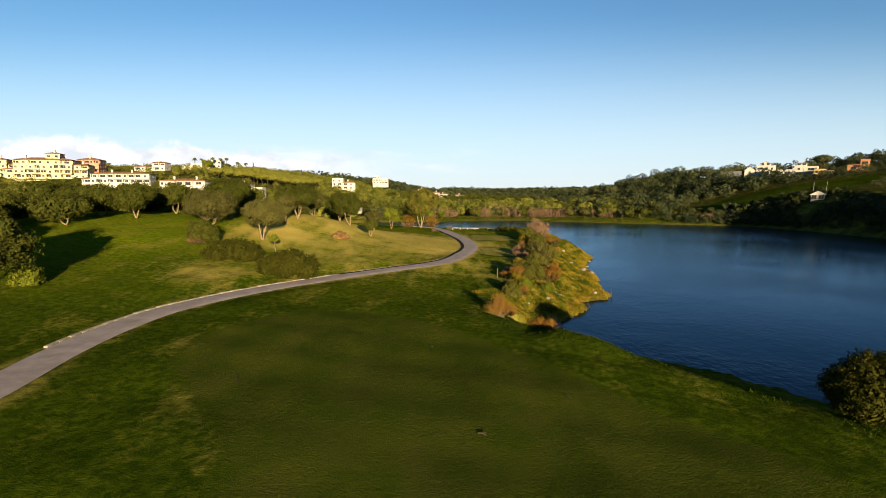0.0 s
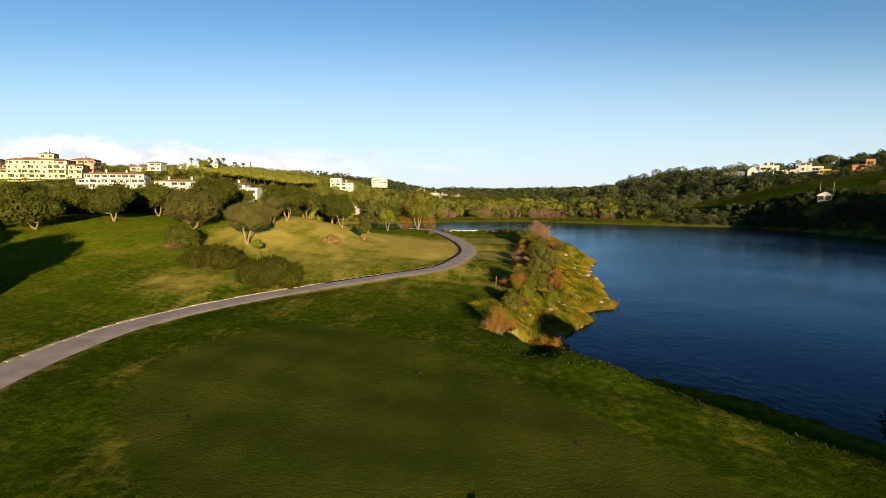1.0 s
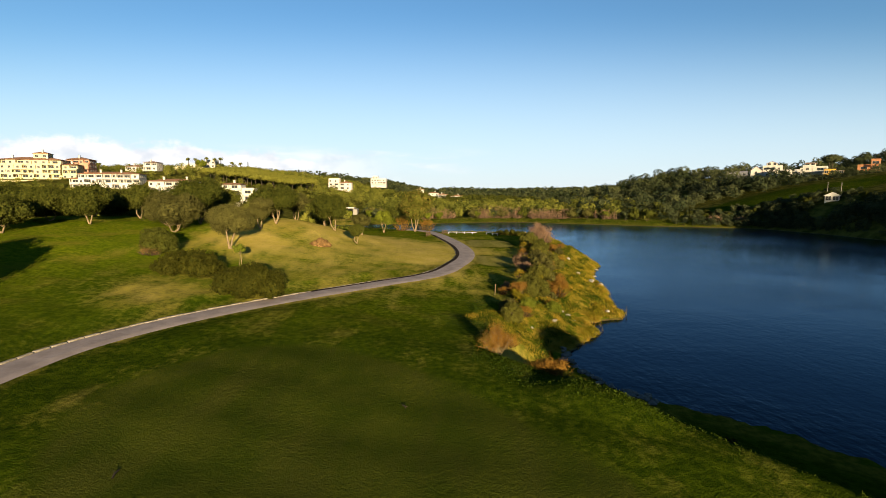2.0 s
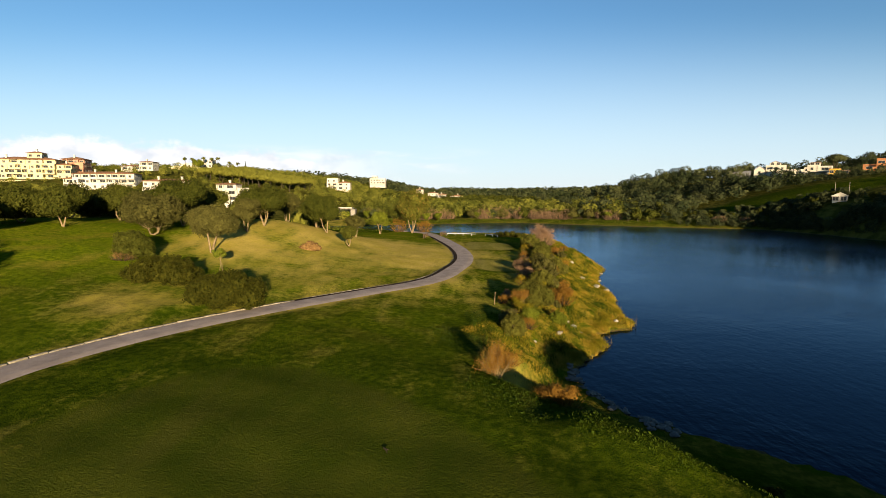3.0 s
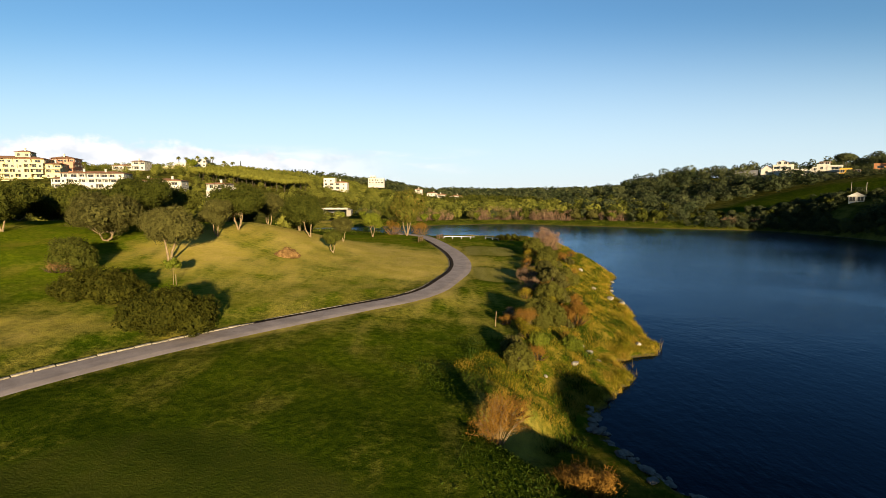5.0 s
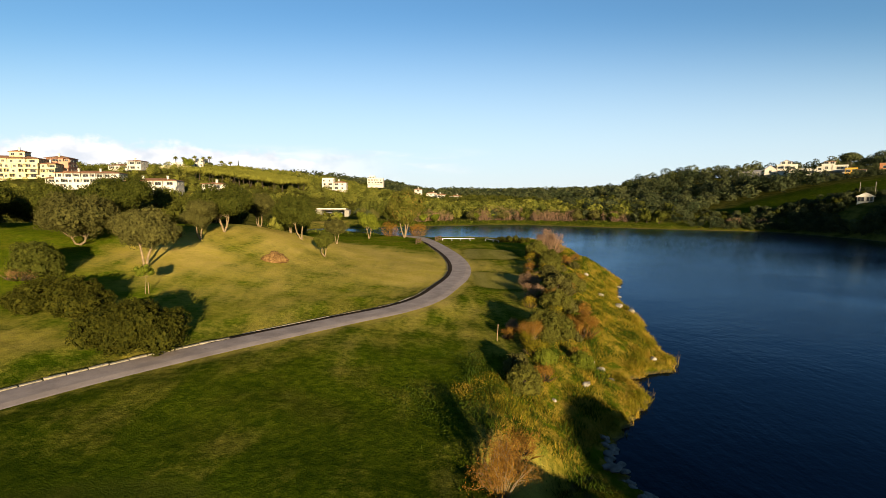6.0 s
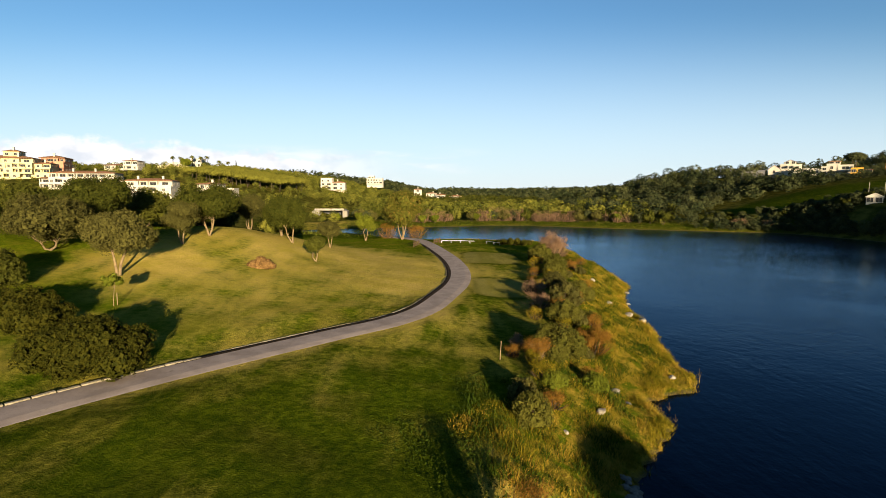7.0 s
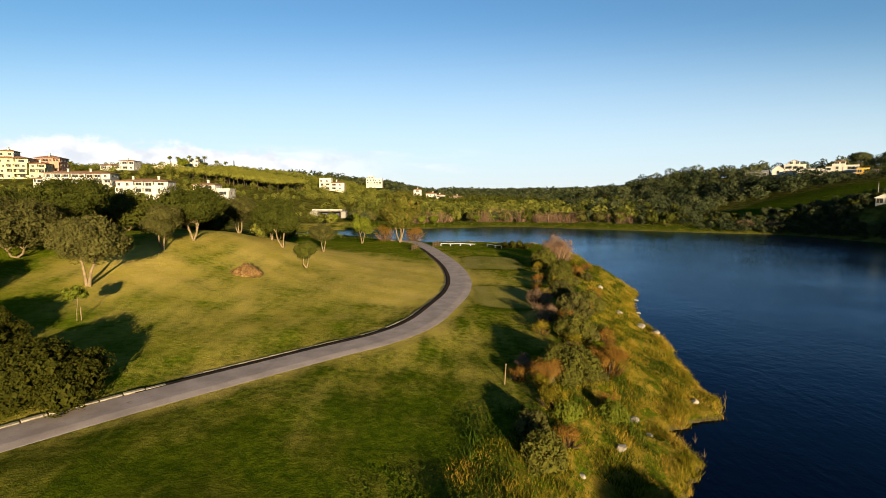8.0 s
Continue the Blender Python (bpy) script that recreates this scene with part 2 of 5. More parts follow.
TILES = plain("terracotta_tiles", (0.22, 0.12, 0.065), (0.14, 0.07, 0.04), 1.2, 0.85, 0.6)
PINK_TILES = plain("dusty_rose_tiles", (0.16, 0.10, 0.09), (0.10, 0.06, 0.055), 1.2, 0.85, 0.6)
GLASS = plain("dark_window_glass", (0.012, 0.013, 0.014), (0.02, 0.02, 0.022), 0.5, 0.12, 0.0)
FRAME = plain("window_frame_paint", (0.26, 0.24, 0.2), (0.2, 0.18, 0.15), 2.0, 0.6, 0.1)


# ---- the lie of the land ----
LAKE = [(60, -45), (40, 8), (30.0, 23.5), (25.0, 31.2), (20.6, 37.0), (16.4, 40.2), (14.0, 42.4), (13.0, 44.6), (11.9, 48.6), (12.6, 51.6), (16.0, 55.4),
        (17.3, 58.0), (16.6, 60.2), (18.3, 61.8), (21.8, 63.4), (22.9, 70), (24.8, 78.5), (25.6, 86), (28, 95.4), (31.4, 103), (31.0, 112),
        (32, 124), (31, 137), (26, 144), (14, 147), (2, 148), (-6, 152), (-14, 162), (-26, 171), (-44, 175), (-53, 190),
        (-50, 213), (-38, 222), (-3, 231), (31, 240), (50, 233), (74, 221), (100, 209), (115, 204), (124, 197), (128, 186),
        (131, 170), (134, 150), (134, 120), (132, 90), (130, 40), (130, -45)]
TRACK = [(-10, -12), (-17, 2), (-21.3, 15), (-22.9, 24.6), (-23.7, 29.5), (-23.9, 35), (-23.0, 41.1), (-19.3, 48.2), (-13.6, 55.2), (-5.4, 63.4),
         (-1.3, 67.3), (1.3, 71.5), (3.05, 77.4), (4.65, 84.5), (5.15, 93), (4.3, 104), (2.1, 117), (-0.2, 128), (-3.0, 137), (-9, 143)]


def smooth(v):
    v = np.clip(v, 0, 1)
    return v * v * (3 - 2 * v)


def bell(x, y, cx, cy, sx, sy):
    return np.exp(-((x - cx) / sx) ** 2 - ((y - cy) / sy) ** 2)


def spline(points, n=8):
    """A smooth line through the points."""
    p = np.array([points[0], *points, points[-1]], float)
    u = np.linspace(0, 1, n, endpoint=False)[:, None]
    out = [0.5 * (2 * b + (c - a) * u + (2 * a - 5 * b + 4 * c - d) * u**2 + (3 * b - a - 3 * c + d) * u**3)
           for a, b, c, d in zip(p, p[1:], p[2:], p[3:])]
    return np.concatenate([*out, p[-1:]])


def line_distance(x, y, line):
    """How far points lie from a line, and the nearest place along it (0 to len - 1)."""
    best, along = np.full(x.shape, 1e9), np.zeros(x.shape)
    for k, (a, b) in enumerate(zip(line, line[1:])):
        d = b - a
        u = np.clip(((x - a[0]) * d[0] + (y - a[1]) * d[1]) / (d @ d + 1e-12), 0, 1)
        r = np.hypot(x - a[0] - u * d[0], y - a[1] - u * d[1])
        near = r < best
        best, along = np.where(near, r, best), np.where(near, k + u, along)
    return best, along


def inside(x, y, ring):
    hit = np.zeros(x.shape, bool)
    for a, b in zip(ring, np.roll(ring, -1, 0)):
        if a[1] != b[1]:
            hit ^= ((a[1] > y) != (b[1] > y)) & (x < (b[0] - a[0]) * (y - a[1]) / (b[1] - a[1]) + a[0])
    return hit


SHORE = spline(LAKE + LAKE[:1], 4)[:-1]
TRACK_LINE = spline(TRACK, 8)


def inland(x, y):
    """Metres from the shore: positive on land, negative over the lake."""
    d, _ = line_distance(x, y, np.concatenate([SHORE, SHORE[:1]]))
    wobble = 0.28 * np.sin(1.9 * x + 1.6 * np.sin(1.3 * y)) * np.sin(1.5 * y - 0.8 * x) + 0.16 * np.sin(3.7 * y + 2.1 * x)
    return np.where(inside(x, y, SHORE), -d, d) + wobble * (y < 150) * (x < 45) * (y > 30)


def upland(x, y):
    """The land's height without the lake's banks."""
    z = 3.45 + 7.1 * bell(x, y, -56, 82, 30, 40) + 3.3 * bell(x, y, -27, 98, 14, 19) + 0.45 * bell(x, y, -12, 84, 18, 40)
    z += 0.5 * bell(x, y, 8, 112, 14, 34) - 0.6 * bell(x, y, 8, 58, 8, 14) + 4 * smooth((-x - 60) / 120) * smooth((y - 20) / 60) * (1 - smooth((y - 150) / 100))
    z += 30 * smooth(-x / 200) * smooth((y - 120) / 330) + 3 * bell(x, y, -100, 650, 120, 160)
    z += (23 * smooth((x - 100) / 140) + 22 * smooth((x - 230) / 200)) * (1 - 0.8 * smooth((y - 350) / 300)) * smooth((y - 110) / 70) + 26 * bell(x, y, 190, 42, 30, 44)
    z += 3.0 * bell(x, y, 147, 193, 14, 14) + 1.5 * bell(x, y, 155, 238, 28, 22) + 9.0 * bell(x, y, 152, 375, 46, 60)
    z -= 7.0 * bell(x, y, -197, 298, 27, 24) + 5.2 * bell(x, y, -144, 268, 22, 22) + 3.0 * bell(x, y, -101, 250, 14, 20) + 3.0 * bell(x, y, -280, 326, 46, 22) + 5.0 * bell(x, y, 224, 284, 26, 24) + 2.5 * bell(x, y, 218, 320, 26, 12)
    z += (10 + 3 * np.sin(x / 90 + 1) + 2 * np.sin(x / 37)) * smooth((y - 700) / 900) - 2 * bell(x, y, 20, 250, 90, 60) - 5 * bell(x, y, -55, 268, 15, 36)
    z -= 1.2 * bell(x, y, 9.8, 49.0, 3.0, 4.6)
    return z


def gully(x, y):
    """The shaded drop from the crest of the bank down to the cove and along the shore."""
    u, v = 0.8 * (x - 6.9) + 0.6 * (y - 38.0), 0.6 * (x - 6.9) - 0.8 * (y - 38.0)
    # Low rise added on the crest only to throw shade over the cove.
    shade_berm = 0.6 * bell(u, 0 * u, -0.8, 0, 1.7, 1) * smooth((v - 1) / 3) * (1 - smooth((v - 6) / 4))
    return -shade_berm + 2.6 * smooth((u + 0.2) / 2.6) * (1 - smooth((u - 9.5) / 3.5)) * smooth((v + 7.6) / 1.8) * (1 - smooth((v - 17) / 5))


def ripple(x, y):
    return 0.10 * np.sin(x * 0.31 + 1.7 * np.sin(y * 0.13)) * np.sin(y * 0.27 + x * 0.11) + 0.05 * np.sin(x * 0.83 + y * 0.6) * np.sin(y * 0.71 - x * 0.4)


def ground_height(x, y):
    x, y = np.asarray(x, float), np.asarray(y, float)
    s = inland(x, y)
    spit = bell(x, y, 20, 66, 9, 26)
    width = 6.0 + 2.0 * bell(x, y, 12, 40, 12, 9) - 2.0 * smooth((30 - y) / 8) + 5.5 * spit + 12 * smooth((y - 160) / 60)
    z = upland(x, y) - gully(x, y) + ripple(x, y) * smooth(s / 5)
    bank = smooth(np.clip(s / width, 0, 1) ** 0.85)
    z = 0.35 * smooth(s / 0.6) * (s > 0) + (z - 0.35) * bank + np.where(s < 0, np.maximum(s * 0.35, -2.5), 0)
    d, k = line_distance(x, y, TRACK_LINE)
    flat = 4.0 + 0.0 * k
    return z + (flat - z) * (1 - smooth((d - 1.6) / 3.4)) * smooth(s / 3)


# ---- end of the land ----


def mesh_of(name, v, f, mat, soft=False, tint=None):
    """A mesh from arrays of corners and of faces with the same number of corners."""
    v, f = np.asarray(v, np.float32), np.asarray(f, np.int32)
    me = bpy.data.meshes.new(name)
    me.vertices.add(len(v))
    me.vertices.foreach_set("co", v.ravel())
    me.loops.add(f.size)
    me.loops.foreach_set("vertex_index", f.ravel())
    me.polygons.add(len(f))
    me.polygons.foreach_set("loop_start", np.arange(0, f.size, f.shape[1], dtype=np.int32))
    me.polygons.foreach_set("use_smooth", np.full(len(f), soft))
    me.materials.append(mat)
    if tint is not None:
        me.attributes.new("tint", "FLOAT", "POINT").data.foreach_set("value", np.asarray(tint, np.float32))
    me.update(calc_edges=True)
    return me


def part_mesh(name, me, parent, label=""):
    ob = new(name, me)
    ob.parent = parent
    return tagged(ob, label)


def part(name, bm, mat, parent, label="", soft=False):
    me = bpy.data.meshes.new(name)
    bm.to_mesh(me)
    bm.free()
    me.materials.append(mat)
    if soft:
        me.polygons.foreach_set("use_smooth", np.full(len(me.polygons), True))
    return part_mesh(name, me, parent, label)


def thing(name, at, label, category, group="", kind="", turn=0.0):
    ob = new(name)
    ob.empty_display_size = 0.3
    ob.matrix_world = pose(*at, 0, 0, turn)
    return tagged(ob, label, category, group, kind)


def box(bm, x0, x1, y0, y1, z0, z1, bevel=0.0):
    made = bmesh.ops.create_cube(bm, size=1)["verts"]
    for v in made:
        v.co = Vector((x0 if v.co.x < 0 else x1, y0 if v.co.y < 0 else y1, z0 if v.co.z < 0 else z1))
    if bevel:
        edges = list({e for v in made for e in v.link_edges})
        bmesh.ops.bevel(bm, geom=edges, offset=bevel, segments=1, affect="EDGES")
    return bm


def boxes(*rows, bevel=0.0):
    bm = bmesh.new()
    for row in rows:
        box(bm, *row, bevel)
    return bm


def joined(pieces):
    """Arrays of several meshes as one."""
    vs, fs, at = [], [], 0
    for v, f in pieces:
        vs.append(v)
        fs.append(np.asarray(f) + at)
        at += len(v)
    return np.concatenate(vs), np.concatenate(fs)


def tube(points, radii, sides=7):
    """A tapered limb along points."""
    p, r = np.asarray(points, float), np.asarray(radii, float)
    d = np.gradient(p, axis=0)
    d /= np.linalg.norm(d, axis=1, keepdims=True) + 1e-9
    a = np.cross(d, (0.31, 0.95, 0.05))
    a /= np.linalg.norm(a, axis=1, keepdims=True) + 1e-9
    b = np.cross(d, a)
    w = np.linspace(0, 2 * np.pi, sides, endpoint=False)
    ring = np.cos(w)[None, :, None] * a[:, None] + np.sin(w)[None, :, None] * b[:, None]
    v = (p[:, None] + ring * r[:, None, None]).reshape(-1, 3)
    i, j = np.meshgrid(np.arange(len(p) - 1), np.arange(sides), indexing="ij")
    k = (j + 1) % sides
    f = np.stack([i * sides + j, i * sides + k, (i + 1) * sides + k, (i + 1) * sides + j], -1).reshape(-1, 4)
    return v, f


def leaves(rng, at, normal, size, slim=0.6):
    """Quads round the given places, each turned its own way about its normal."""
    n = len(at)
    normal = normal / (np.linalg.norm(normal, axis=1, keepdims=True) + 1e-9)
    a = np.cross(normal, rng.normal(size=(n, 3)))
    a /= np.linalg.norm(a, axis=1, keepdims=True) + 1e-9
    b = np.cross(normal, a)
    s = (size * rng.uniform(0.6, 1.4, n))[:, None]
    a, b, lift = a * s, b * s * slim, normal * s * 0.18
    v = np.stack([at - a, at - b * 0.8 + lift, at + a, at + b * 0.8 + lift], 1).reshape(-1, 3)
    return v, np.arange(4 * n).reshape(n, 4)


def foliage(rng, lobes, n, size, slim=0.6, ragged=0.25, clump=0.0, fill=0.0):
    """Leaves in clumps on the skins of the lobes (x, y, z, radius, flatness); no clump where another lobe hides it."""
    lobes = np.asarray(lobes, float)
    clump = clump or 0.3 * lobes[:, 3].mean()
    count = int(np.clip((lobes[:, 3] ** 2).sum() * 7.5 / clump**2, 30, 900))
    pick = rng.choice(len(lobes), count * 2, p=lobes[:, 3] ** 2 / (lobes[:, 3] ** 2).sum())
    d = rng.normal(size=(count * 2, 3))
    d[:, 2] += 0.25
    d /= np.linalg.norm(d, axis=1, keepdims=True)
    flat = np.stack([np.ones(len(lobes)), np.ones(len(lobes)), lobes[:, 4]], 1)
    r = lobes[pick, 3] * (1 - ragged * rng.random(count * 2) ** 1.5) - clump * 0.5
    at = lobes[pick, :3] + d * r[:, None] * flat[pick]
    gap = np.linalg.norm((at[:, None] - lobes[None, :, :3]) / flat, axis=2) / lobes[:, 3]
    gap[np.arange(len(at)), pick] = 9
    keep = gap.min(1) > 0.6
    at, d = at[keep][:count], d[keep][:count]
    own = rng.integers(len(at), size=n)
    way = rng.normal(size=(n, 3)) + d[own] * 0.9
    way /= np.linalg.norm(way, axis=1, keepdims=True)
    spot = at[own] + way * (clump * rng.uniform(0.7, 1.25, len(at)))[own][:, None] * rng.uniform(0.55, 1.1, n)[:, None]
    outer = leaves(rng, spot, way + d[own] * 0.4 + 0.35 * rng.normal(size=spot.shape), size, slim)
    if not fill:
        return outer
    # larger shaded leaves inside, so that the crown is closed
    big = size * 2.4
    total = np.clip(fill * 11 * 0.45 * lobes[:, 3] ** 2 / big**2, 8, 700).astype(int)
    own = np.repeat(np.arange(len(lobes)), total)
    way = rng.normal(size=(len(own), 3))
    way /= np.linalg.norm(way, axis=1, keepdims=True)
    spot = lobes[own, :3] + way * (lobes[own, 3] * rng.uniform(0.5, 0.78, len(own)))[:, None] * flat[own]
    return joined([outer, leaves(rng, spot, way + 0.3 * rng.normal(size=spot.shape), big, 0.8)])


def crown_lobes(rng, width, low, high, count, spread=0.62):
    """Rounded masses that fill a crown from low to high."""
    rows, mid, half = [], (low + high) / 2, (high - low) / 2
    for k in range(count):
        a = k * 2.399 + rng.uniform(-0.4, 0.4)
        q = math.sqrt((k + 0.5) / count)
        z = mid + half * rng.uniform(-0.45, 0.62) * (1.15 - 0.55 * q)
        r = width * rng.uniform(0.17, 0.27) * (1.15 - 0.25 * q)
        rows.append((math.cos(a) * q * width / 2 * spread, math.sin(a) * q * width / 2 * spread, z, r, rng.uniform(0.70, 0.95)))
    top = max(z + r * f for _, _, z, r, f in rows)
    low_end = min(z - r * f for _, _, z, r, f in rows)
    k = (high - low) / (top - low_end)
    return [(x, y, low + (z - low_end) * k, r, f * min(k, 1.1)) for x, y, z, r, f in rows]


def land(x, y):
    return float(ground_height(np.array([x]), np.array([y]))[0])


def make_tree(rng, name, x, y, width, height, label, group="", leaf=None, bark=None, stems=2, clear=0.28, count=13, n=9000, size=0.11, lean=(0, 0), slim=0.6, girth=0.11, clump=0.42):
    leaf, bark = leaf or OAK_LEAF, bark or BARK
    tree = thing(name, (x, y, land(x, y) - 0.05), label, "tree", group)
    lobes = [(a + lean[0], b + lean[1], c, r, f) for a, b, c, r, f in crown_lobes(rng, width, height * clear, height, count)]
    limbs = []
    for s in range(stems):
        w = s * 2 * math.pi / stems + rng.uniform(-0.5, 0.5)
        foot = np.array((math.cos(w) * girth * 0.8, math.sin(w) * girth * 0.8, -0.1))
        fork = np.array((math.cos(w) * width * 0.09 + lean[0] * 0.5, math.sin(w) * width * 0.09 + lean[1] * 0.5, height * (clear + 0.06)))
        bend = (foot + fork) / 2 + rng.normal(size=3) * (0.10, 0.10, 0.05)
        limbs.append(tube([foot, foot + (0, 0, 0.25), bend, fork], [girth * 1.45, girth, girth * 0.85, girth * 0.7]))
        for lobe in sorted(lobes, key=lambda q: math.hypot(q[0] - fork[0], q[1] - fork[1]))[s::stems][:5]:
            tip = np.array(lobe[:3])
            half = fork * 0.45 + tip * 0.55 + rng.normal(size=3) * 0.12 - (0, 0, 0.15)
            limbs.append(tube([fork - (0, 0, 0.08), half, tip], [girth * 0.55, girth * 0.32, girth * 0.10], 5))
    v, f = joined(limbs)
    part_mesh("trunk", mesh_of("trunk", v, f, bark, True), tree)
    v, f = foliage(rng, lobes, int(n * 1.05), size * 0.92, slim, 0.3, clump, 1.4)
    part_mesh("crown", mesh_of("crown", v, f, leaf, tint=np.full(len(v), rng.uniform(0.1, 0.9))), tree)
    return tree


def make_bush(rng, name, x, y, width, depth, height, label, group="", leaf=None, count=12, n=4200, size=0.075, category="bush", slim=0.6, sink=0.15, clump=0.24):
    leaf = leaf or BUSH_LEAF
    bush = thing(name, (x, y, land(x, y) - 0.03), label, category, group)
    lobes = []
    for k in range(count):
        a, q = k * 2.399 + rng.uniform(-0.3, 0.3), math.sqrt((k + 0.4) / count)
        r = min(width, depth) * rng.uniform(0.17, 0.25)
        top = height * (1.0 - 0.42 * q * q) * rng.uniform(0.86, 1.05)
        px, py = math.cos(a) * q * (width / 2 - r * 0.8), math.sin(a) * q * (depth / 2 - r * 0.8)
        lobes.append((px, py, max(top - r, r * 0.5), r, 1.0))
        if top - r > r * 1.3:
            lobes.append((px * 1.08, py * 1.08, r * 0.75, r * 1.02, 0.9))
    stems = [tube([(0.12 * math.cos(k), 0.12 * math.sin(k), -0.2), (lobes[k % len(lobes)][0] * 0.5, lobes[k % len(lobes)][1] * 0.5, height * 0.3), lobes[k % len(lobes)][:3]], [0.06, 0.045, 0.015], 5) for k in range(7)]
    v, f = joined(stems)
    part_mesh("branchwork", mesh_of("branchwork", v, f, DARK_BARK, True), bush)
    v, f = foliage(rng, lobes, int(n * 1.1), size, slim, 0.24, clump, 1.4)
    v[:, 2] = np.maximum(v[:, 2], -sink)
    part_mesh("foliage", mesh_of("foliage", v, f, leaf, tint=np.full(len(v), rng.uniform(0.2, 0.8))), bush)
    return bush


def twigs(rng, n, radius, height, lean=0.5, wide=0.035):
    """Thin upright blades that fan out from a clump's foot."""
    a, q = rng.uniform(0, 2 * np.pi, n), np.sqrt(rng.random(n))
    foot = np.stack([np.cos(a) * q * radius * 0.55, np.sin(a) * q * radius * 0.55, np.full(n, -0.05)], 1)
    h = height * rng.uniform(0.45, 1.0, n) * (1.05 - 0.45 * q * q)
    tip = foot + np.stack([np.cos(a) * q * radius * lean, np.sin(a) * q * radius * lean, h], 1) + rng.normal(size=(n, 3)) * 0.12 * radius
    sideways = np.cross(tip - foot, rng.normal(size=(n, 3)))
    sideways *= wide / (np.linalg.norm(sideways, axis=1, keepdims=True) + 1e-9)
    middle = foot * 0.5 + tip * 0.5 + rng.normal(size=(n, 3)) * 0.05 * radius
    v = np.stack([foot - sideways, foot + sideways, middle + sideways * 0.8, tip, middle - sideways * 0.8], 1).reshape(-1, 3)
    return v, np.arange(5 * n).reshape(n, 5)


def make_dry_bush(rng, name, x, y, radius, height, label, group="", mat=None, n=900, wide=0.016):
    bush = thing(name, (x, y, land(x, y) - 0.03), label, "bush", group)
    mat = mat or RUST_LEAF
    lobes = [(math.cos(k * 2.4) * radius * 0.75 * math.sqrt(k / 11), math.sin(k * 2.4) * radius * 0.75 * math.sqrt(k / 11), height * rng.uniform(0.42, 0.78), radius * rng.uniform(0.28, 0.44), rng.uniform(0.7, 1.0)) for k in range(11)]
    v, f = foliage(rng, lobes, int(n * 3.0), min(0.05 + 0.025 * radius, 0.2), 0.2, 0.75, 0.2 + 0.08 * radius)
    v[:, 2] = np.maximum(v[:, 2], -0.1)
    part_mesh("foliage", mesh_of("foliage", v, f, mat, tint=np.full(len(v), rng.uniform(0.1, 0.7))), bush)
    v, f = twigs(rng, int(n * 0.12), radius * 1.0, height * 1.0, 0.8, wide * 0.8)
    part_mesh("brush", mesh_of("brush", v, f, mat, tint=np.full(len(v), rng.uniform(0.2, 0.8))), bush)
    v, f = twigs(rng, 50, radius * 0.8, height * 0.7, 0.8, 0.03)
    part_mesh("branchwork", mesh_of("branchwork", v, f, DARK_BARK, tint=np.zeros(len(v))), bush)
    return bush


def make_rock(rng, name, x, y, size, label, mat, group, flat=0.6, sink=0.25, category="rock"):
    bm = bmesh.new()
    bmesh.ops.create_icosphere(bm, subdivisions=2, radius=0.5)
    off = Vector(rng.uniform(-9, 9, 3))
    for v in bm.verts:
        v.co *= 1 + 0.45 * noise.noise(v.co * 2.3 + off) + 0.2 * noise.noise(v.co * 5.1 + off)
        v.co = Vector((v.co.x * size * 1.15, v.co.y * size * 0.9, v.co.z * size * flat))
    me = bpy.data.meshes.new(name)
    bm.to_mesh(me)
    bm.free()
    me.materials.append(mat)
    ob = new(name, me)
    ob.matrix_world = pose(x, y, max(land(x, y), -0.1) + size * flat * (0.5 - sink), rng.uniform(-8, 8), rng.uniform(-8, 8), rng.uniform(0, 360))
    return tagged(ob, label, category, group)


# ---- ground, lake and path ----
FAIRWAY = [(-6, 2), (-8.9, 17.8), (-14.9, 25.9), (-17.4, 31), (-17, 35), (-13, 40.6), (-7, 42), (0.7, 36.8), (3, 34.2), (7, 28.3), (10.8, 22.6), (14.6, 17.8), (18, 8), (20, 0)]


def stretch(points):
    """Grid lines: (from, to, step) one after another, then growing steps outwards."""
    out = []
    for a, b, step in points:
        out += list(np.arange(a, b, step))
    return out


def grown(start, step, rate, end):
    out, at = [], start
    while abs(at) < end:
        at += step
        step *= rate
        out.append(at)
    return out


